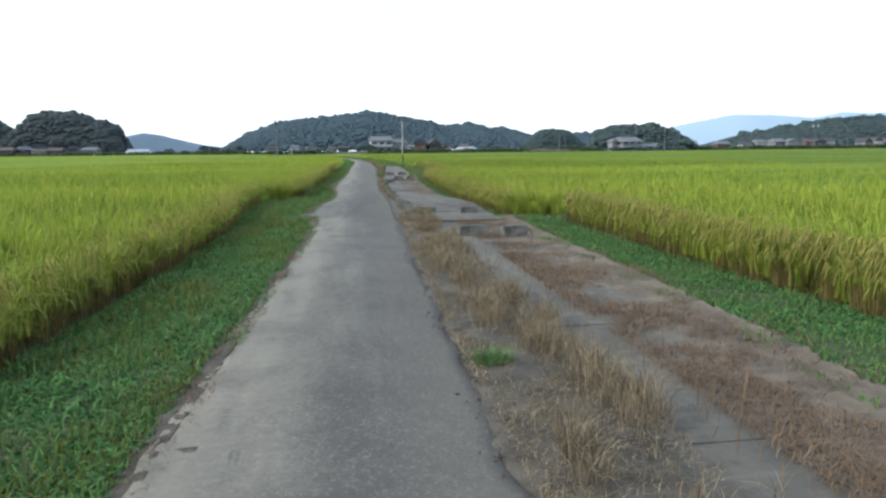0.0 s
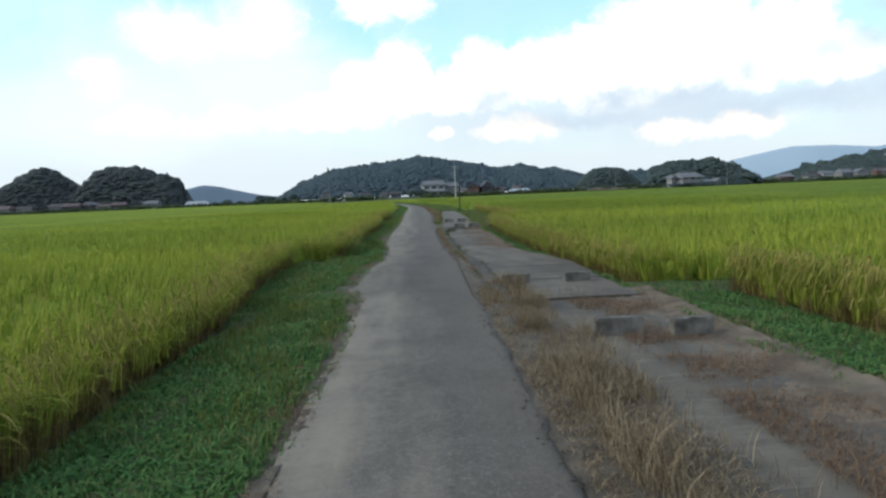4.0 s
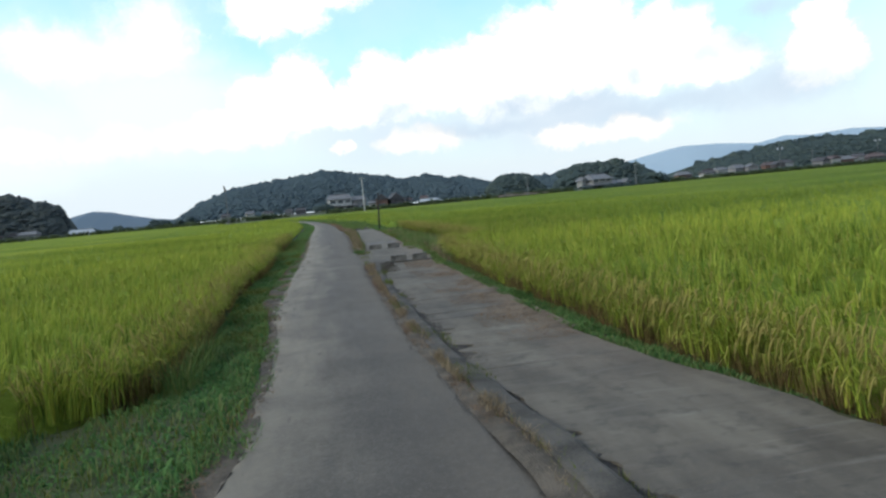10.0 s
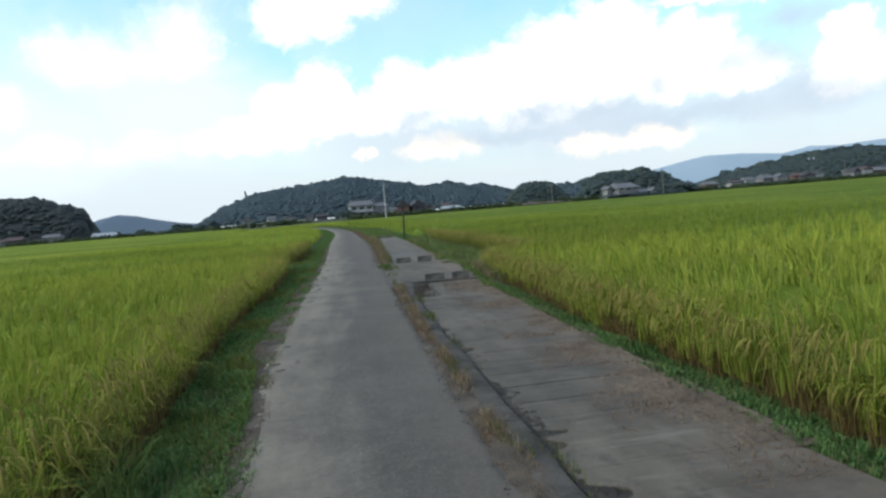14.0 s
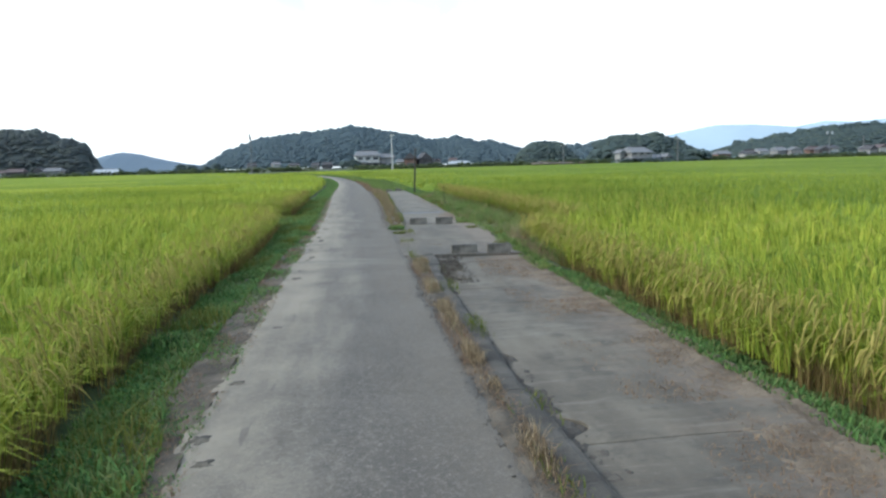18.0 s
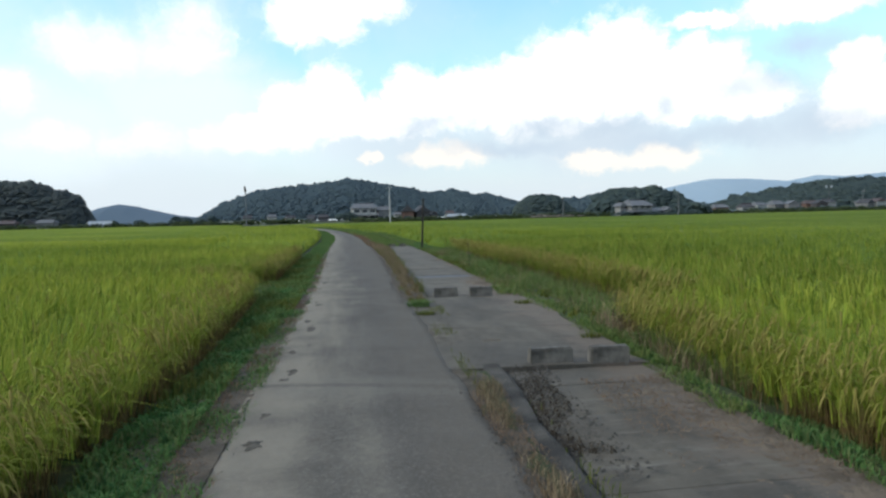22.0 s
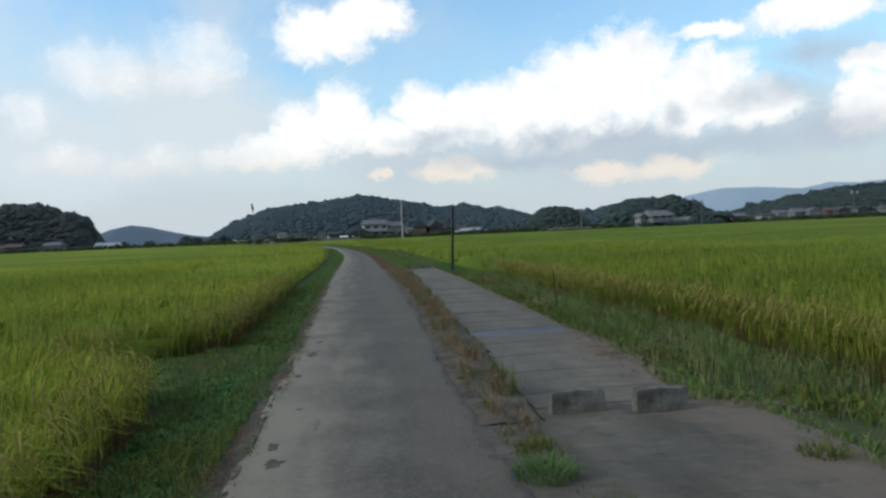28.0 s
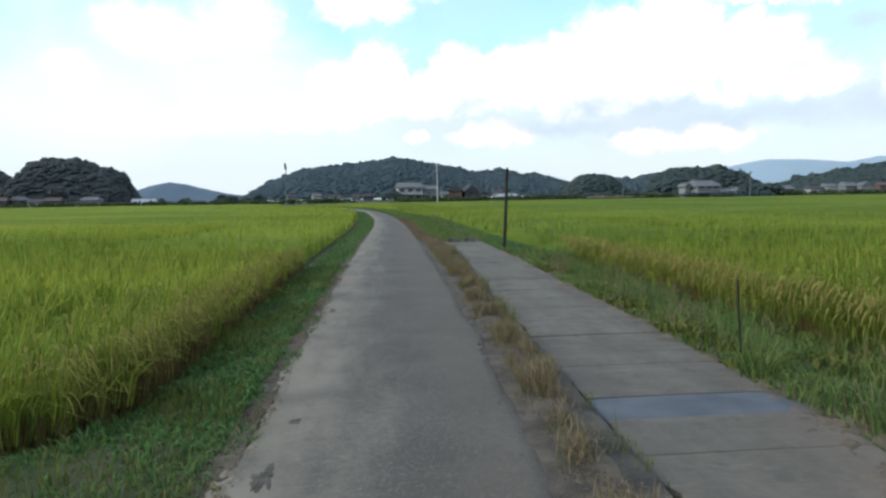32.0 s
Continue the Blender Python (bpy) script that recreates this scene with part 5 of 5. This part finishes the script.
skyline("hill_house", "wooded mound behind the white farmhouse", 330, [(113.5, 1.8), (114.5, 5), (116, 7.8), (119, 10.3), (124, 11.4), (129, 11.9), (136, 11.7), (143, 12.5), (148, 11.3), (154, 9.3), (160, 6.0), (163, 1.6)], 16, HAZED_MID_FOREST, 1.6, 560, 4, 1.5)
skyline("hill_right", "long dark forested ridge above far houses", 620, [(337, 3.2), (340, 7), (345, 9.8), (361, 14.7), (399, 19.9), (422, 24.1), (455, 26), (484, 29), (515, 27), (557, 30), (640, 33), (720, 27), (820, 5)], 70, HAZED_MID_FOREST, 2.8, 1900, 5, 3.0)
# single trees at the foot of the hills
for tx, ty, th in ((-118, 600, 7.5), (-111, 600, 6), (-100, 600, 5.5), (-92, 600, 6.5), (-150, 620, 5), (-170, 620, 5.5), (-185, 620, 4.5)):
    skyline("tree_clump", "small dark tree clump across the paddies", ty, [(tx - th * 0.8, 1), (tx - th * 0.4, th * 0.8), (tx, th), (tx + th * 0.5, th * 0.7), (tx + th * 0.9, 1)], 4, HAZED_MID_FOREST, 1.8, 40, int(th * 10), 0.5, "trees")


def mountain(name, label, y, rows, tone):
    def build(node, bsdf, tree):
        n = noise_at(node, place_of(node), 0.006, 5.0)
        # the blue of the air in front is put into the slope colour
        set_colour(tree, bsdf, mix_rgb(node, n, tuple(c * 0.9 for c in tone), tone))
    mat = material(name + "_hazed_slopes", build, 1.0)
    xs = np.linspace(rows[0][0], rows[-1][0], 260)
    zs = np.interp(xs, [r[0] for r in rows], [r[1] for r in rows])
    zs = zs + np.array([1.3e-3 * y * noise.noise(Vector((a * 12.0 / y, 0, y))) + 4e-4 * y * noise.noise(Vector((a * 90.0 / y, 5, y))) for a in xs])
    ds = np.linspace(-1, 1, 9)
    v = [(a, y + d * y * 0.12, -3 + (b + 3) * math.cos(d * math.pi / 2)) for d in ds for a, b in zip(xs, zs)]
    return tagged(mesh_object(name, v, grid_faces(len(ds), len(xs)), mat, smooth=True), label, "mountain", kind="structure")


mountain("backdrop_cone", "low cone-shaped hill coloured with blue distance haze", 1500, [(-500, 10), (-469, 25.8), (-438, 37.6), (-413, 42.6), (-380, 37.2), (-344, 27.3), (-300, 17), (-260, 12)], (0.075, 0.108, 0.145))
mountain("backdrop_range", "mountain range coloured with pale blue distance haze", 3000, [(1120, 20), (1250, 60), (1432, 104), (1681, 144), (1851, 146), (2053, 131), (2201, 156), (2351, 147), (2566, 165), (2780, 155), (3300, 140), (3900, 60)], (0.25, 0.325, 0.39))


# ---- houses ----


def gable(cx, cy, z0, sx, sy, rise, over=0.6, hip=0.25):
    """A tiled roof with its ridge along x."""
    hx, hy = sx / 2 + over, sy / 2 + over
    rx = hx * (1 - hip)
    bm = bmesh.new()
    low = [bm.verts.new((cx + a * hx, cy + b * hy, z0)) for a, b in ((-1, -1), (1, -1), (1, 1), (-1, 1))]
    ridge = [bm.verts.new((cx + a * rx, cy, z0 + rise)) for a in (-1, 1)]
    under = [bm.verts.new(v.co - Vector((0, 0, 0.18))) for v in low]
    for q in ((low[0], low[1], ridge[1], ridge[0]), (low[2], low[3], ridge[0], ridge[1]), (low[1], low[2], ridge[1]), (low[3], low[0], ridge[0]), tuple(reversed(under))):
        bm.faces.new(q)
    for k in range(4):
        bm.faces.new((low[k], under[k], under[(k + 1) % 4], low[(k + 1) % 4]))
    return bm


def gable_wall(w, d, h, rise):
    """Wall that fills the two gable ends of a roof whose ridge runs along y."""
    bm = bmesh.new()
    ends = [[bm.verts.new((x, s * (d / 2 - 0.02), z)) for x, z in ((-w / 2, h), (w / 2, h), (0, h + rise * 0.94))] for s in (-1, 1)]
    bm.faces.new(ends[0])
    bm.faces.new(ends[1][::-1])
    for k in range(3):
        bm.faces.new((ends[0][k], ends[1][k], ends[1][(k + 1) % 3], ends[0][(k + 1) % 3]))
    return bm


def house(label, x, y, z, w, d, h, roof, wall, storeys=1, turn=0.0, rise=2.0, windows=3, front="eaves", gable_coat=None):
    home = tagged(new("house"), label, "house")
    base = float(np.interp(y, [200, 330], [0, 0.6])) - 0.12
    h, z = h + z - base, base
    part("wall", box(0, 0, 0, w, d, h), wall, home)
    if front == "gable":
        cover = gable(0, 0, h, d, w, rise, 0.5, 0.0)
        bmesh.ops.rotate(cover, verts=cover.verts, cent=(0, 0, 0), matrix=pose(0, 0, 0, 0, 0, 90).to_3x3())
        part("roof", cover, roof, home)
        part("gable_wall", gable_wall(w, d + 0.9, h, rise), gable_coat or wall, home)
        part("ridge", box(0, 0, h + rise - 0.1, 0.4, d * 1.1, 0.28, 0.06), roof, home)
    else:
        part("roof", gable(0, 0, h, w, d, rise), roof, home)
        part("ridge", box(0, 0, h + rise - 0.12, w * 0.72, 0.5, 0.32, 0.06), roof, home)
    if storeys > 1:
        part("lower_roof", gable(0, -d * 0.12, h * 0.46, w * 1.12, d * 1.05, 0.9, 0.7, 0.12), roof, home)
    for s in range(storeys):
        for k in range(windows):
            wx = (k - (windows - 1) / 2) * w / windows
            wz = 0.9 + s * h * 0.52
            pane = part("window", box(wx, -d / 2 - 0.03, wz, w / windows * 0.62, 0.08, min(1.3, h * 0.3)), WINDOW_DARK, home)
            part("frame", box(wx, -d / 2 - 0.08, wz - 0.1, w / windows * 0.7, 0.06, 0.1), FRAME, pane)
    home.matrix_world = pose(x, y, z, 0, 0, turn)
    return home


house("two-storey white farmhouse with grey tiled roof", 14.5, 350, 1.2, 10.5, 8, 5.2, TILE, PLASTER, 2, 4, 2.2)
house("low grey annexe with tiled roof beside farmhouse", 23.5, 352, 1.2, 6, 6, 4.2, TILE, GREY_WALL, 1, 4, 1.8, 2)
house("brown boarded farmhouse with dark tiled gable roof", 29.2, 300, 0.6, 4.6, 6, 3.6, DARK_TILE, BROWN_WALL, 1, -6, 2.2, 1, "gable")
house("dark barn with black tiled gable roof", 34.6, 301, 0.6, 5.2, 6, 3.2, DARK_TILE, DARK_WALL, 1, 8, 2.4, 2, "gable")
house("low white-walled lean-to beside the brown farmhouse", 25.6, 302, 0.6, 2.6, 4, 2.4, TILE, PLASTER, 1, 0, 1.0, 1)
house("small white storehouse beside the dark barn", 39.2, 302, 0.6, 2.2, 3, 2.2, DARK_TILE, PLASTER, 1, 12, 1.0, 1, "gable")
house("two-storey farmhouse with grey tiled roof below the wood", 102.5, 257, 0.5, 8.5, 7, 3.4, TILE, GREY_WALL, 2, 16, 1.9, 3)
house("white-gabled storehouse beside the farmhouse", 96.6, 256, 0.5, 2.0, 3, 3.4, TILE, GREY_WALL, 1, 14, 1.0, 1, "gable", PLASTER)
house("low grey wing of the farmhouse below the wood", 109.5, 258, 0.5, 4.5, 5, 1.6, TILE, DARK_WALL, 1, 14, 1.0, 2)
house("small white storehouse below the wood", 114.5, 259, 0.5, 1.8, 3, 1.7, TILE, PLASTER, 1, 14, 1.0, 1, "gable")
house("long low shed with pale roof", 48.5, 300, 0.5, 7.5, 4, 1.3, PALE_ROOF, GREY_WALL, 1, 0, 0.9, 2)
house("long low grey field shed with rusty roof", 76, 262, 0.3, 18, 3, 0.7, RUSTY, DARK_WALL, 1, 3, 0.5, 4)


def village():
    rng = random.Random(12)
    walls, roofs = (GREY_WALL, DARK_WALL, BROWN_WALL, PLASTER), (TILE, DARK_TILE, TILE, RED_TILE)
    for k, x in enumerate((241, 247, 254, 261, 267, 274, 281, 288, 295, 302, 309, 316, 323, 331, 340, 348, 356, 364, 372, 381, 390)):
        w = rng.uniform(6.5, 11)
        ends = rng.random() < 0.4
        house("tiled house with its white gable end showing in the far village" if ends else "low farmhouse with grey tiled roof in the far village", x, 425 + rng.uniform(-12, 34), 0.5, w * (0.7 if ends else 1.0), 7,
              rng.uniform(2.8, 5.0), rng.choice(roofs), rng.choice(walls), 1, rng.uniform(-15, 15), rng.uniform(1.6, 2.4), 2, "gable" if ends else "eaves", PLASTER if ends and k % 2 else None)
    for k, x in enumerate((-222, -213, -204, -196, -188, -180, -172, -165, -157, -149, -141, -134)):
        w = rng.uniform(5.5, 9)
        ends = k % 3 == 1
        house("small house with white gable in front of the dark wood" if ends else "low grey-roofed farmhouse in front of the dark wood", x, 388 + rng.uniform(-8, 6), 1.0, w * (0.6 if ends else 1.0), 6,
              rng.uniform(1.6, 3.4), rng.choice(roofs), rng.choice((PLASTER, GREY_WALL, DARK_WALL)), 1, rng.uniform(-15, 15), rng.uniform(1.2, 2.0), 2, "gable" if ends else "eaves", PLASTER if ends else None)
    house("long greenhouse with pale sloping roof", -113, 400, 0.6, 12, 6, 1.2, PALE_ROOF, GREY_WALL, 1, 18, 1.8, 2)
    for x in (-58, -41, -30, -14, -6, 62, 70, 84):
        w = rng.uniform(5, 8)
        house("small pale house at the foot of the forested hill", x, 540 + rng.uniform(-20, 20), 1.2, w, 6, rng.uniform(2.2, 3.4), rng.choice(roofs), rng.choice((GREY_WALL, DARK_WALL, PLASTER)), 1, rng.uniform(-15, 15), 1.8, 2)


village()


# ---- poles, hedges ----


def utility_pole(x, y, z, high, label, arms=1, coat=POLE_DARK):
    p = tagged(new("utility_pole"), label, "utility pole", group="utility poles")
    p.location = (x, y, z)
    part("shaft", tube(0, 0, 0, 0, 0, high, 0.17, 0.11, 10), coat, p)
    for k in range(arms):
        part("crossarm", box(0, -0.15, high - 0.6 - k * 0.9, 1.6, 0.1, 0.1), coat, p)
        for s in (-0.6, 0.6):
            part("insulator", tube(s, -0.15, high - 0.5 - k * 0.9, s, -0.15, high - 0.25 - k * 0.9, 0.06, 0.04, 8), PLASTER, p)


utility_pole(16, 220, -0.1, 10.4, "tall pale concrete utility pole near the farmhouse", 1, POLE_GREY)
utility_pole(-24, 240, 0.3, 9.9, "tall grey concrete utility pole with a dark siren on top", 0, POLE_DARK)
horn = part("siren_horn", tube(0, 0, 0, 0, 0, 1.7, 0.34, 0.2, 10), POLE_PAINT, None, "dark siren horn on top of the utility pole")
horn.matrix_world = pose(-24, 240, 10.15, 0, -8, 0)
tagged(horn, category="siren")
utility_pole(73, 245, 0.3, 6.7, "grey utility pole near the field road")
utility_pole(112, 245, 0.3, 7.9, "grey utility pole near the farmhouse below the wood")
def street_light(x, y, z, high, label):
    p = tagged(new("street_light"), label, "street light", group="street lights at the far village")
    p.location = (x, y, z)
    part("shaft", tube(0, 0, 0, 0, 0, high, 0.14, 0.09, 10), POLE_DARK, p)
    part("crossarm", box(0, 0, high - 0.15, 2.6, 0.1, 0.1), POLE_DARK, p)
    for s in (-1.15, 1.15):
        part("lamp_head", box(s, -0.1, high - 0.35, 0.95, 0.5, 1.1, 0.12), PALE_ROOF, p, "white lamp head")


street_light(208, 300, 0.5, 9.9, "tall street light pole with two white lamp heads")
street_light(276, 320, 0.5, 10.5, "tall street light pole with two white lamp heads")
utility_pole(224, 300, 0.5, 8.5, "pale utility pole near the far village")


def hedge(name, label, x0, x1, y0, y1, z, high, seed, count, mat):
    rng = np.random.default_rng(seed)
    along = rng.uniform(0, 1, count)
    r = high * rng.uniform(0.35, 0.72, count)
    centre = np.stack([x0 + (x1 - x0) * along, y0 + (y1 - y0) * along + rng.normal(0, 0.4, count), z + r * 0.6], -1)
    return tagged(leaves_of(centre, np.stack([r * 2, r, r], -1), 16, rng, mat, None, name), label, "hedge", kind="stuff")


hedge("field_edge_hedge", "dark low bank and weeds at the far field edge", -250, -6, 268, 262, 0.3, 1.7, 1, 520, HEDGE)
hedge("field_edge_hedge", "dark low bank and weeds at the far field edge", 6, 260, 262, 262, 0.0, 1.9, 2, 620, HEDGE)
hedge("shrub_row", "dark green shrub beside the white farmhouse", 5.8, 8.8, 345, 345, 0.9, 3.4, 3, 26, HAZED_MID_FOREST)
hedge("shrub_row", "dark shrubs around the farmhouse below the wood", 92, 124, 252, 254, 0.1, 1.9, 4, 70, HAZED_MID_FOREST)
hedge("shrub_row", "dark trees between the far village houses", 240, 395, 415, 418, 0.3, 2.6, 6, 90, HAZED_MID_FOREST)
hedge("shrub_row", "tall dark trees beside the farmhouse below the wood", 112, 118, 300, 300, 0.3, 7.0, 8, 26, HAZED_MID_FOREST)
hedge("shrub_row", "tall dark trees beside the farmhouse below the wood", 118, 128, 262, 262, 0.3, 4.2, 9, 30, HAZED_MID_FOREST)
hedge("shrub_row", "dark shrubs in front of the brown farmhouse", 24, 46, 294, 292, 0.3, 1.0, 10, 40, HEDGE)
hedge("shrub_row", "dark shrubs in front of the white farmhouse", 10, 28, 341, 340, 0.5, 1.6, 11, 36, HEDGE)
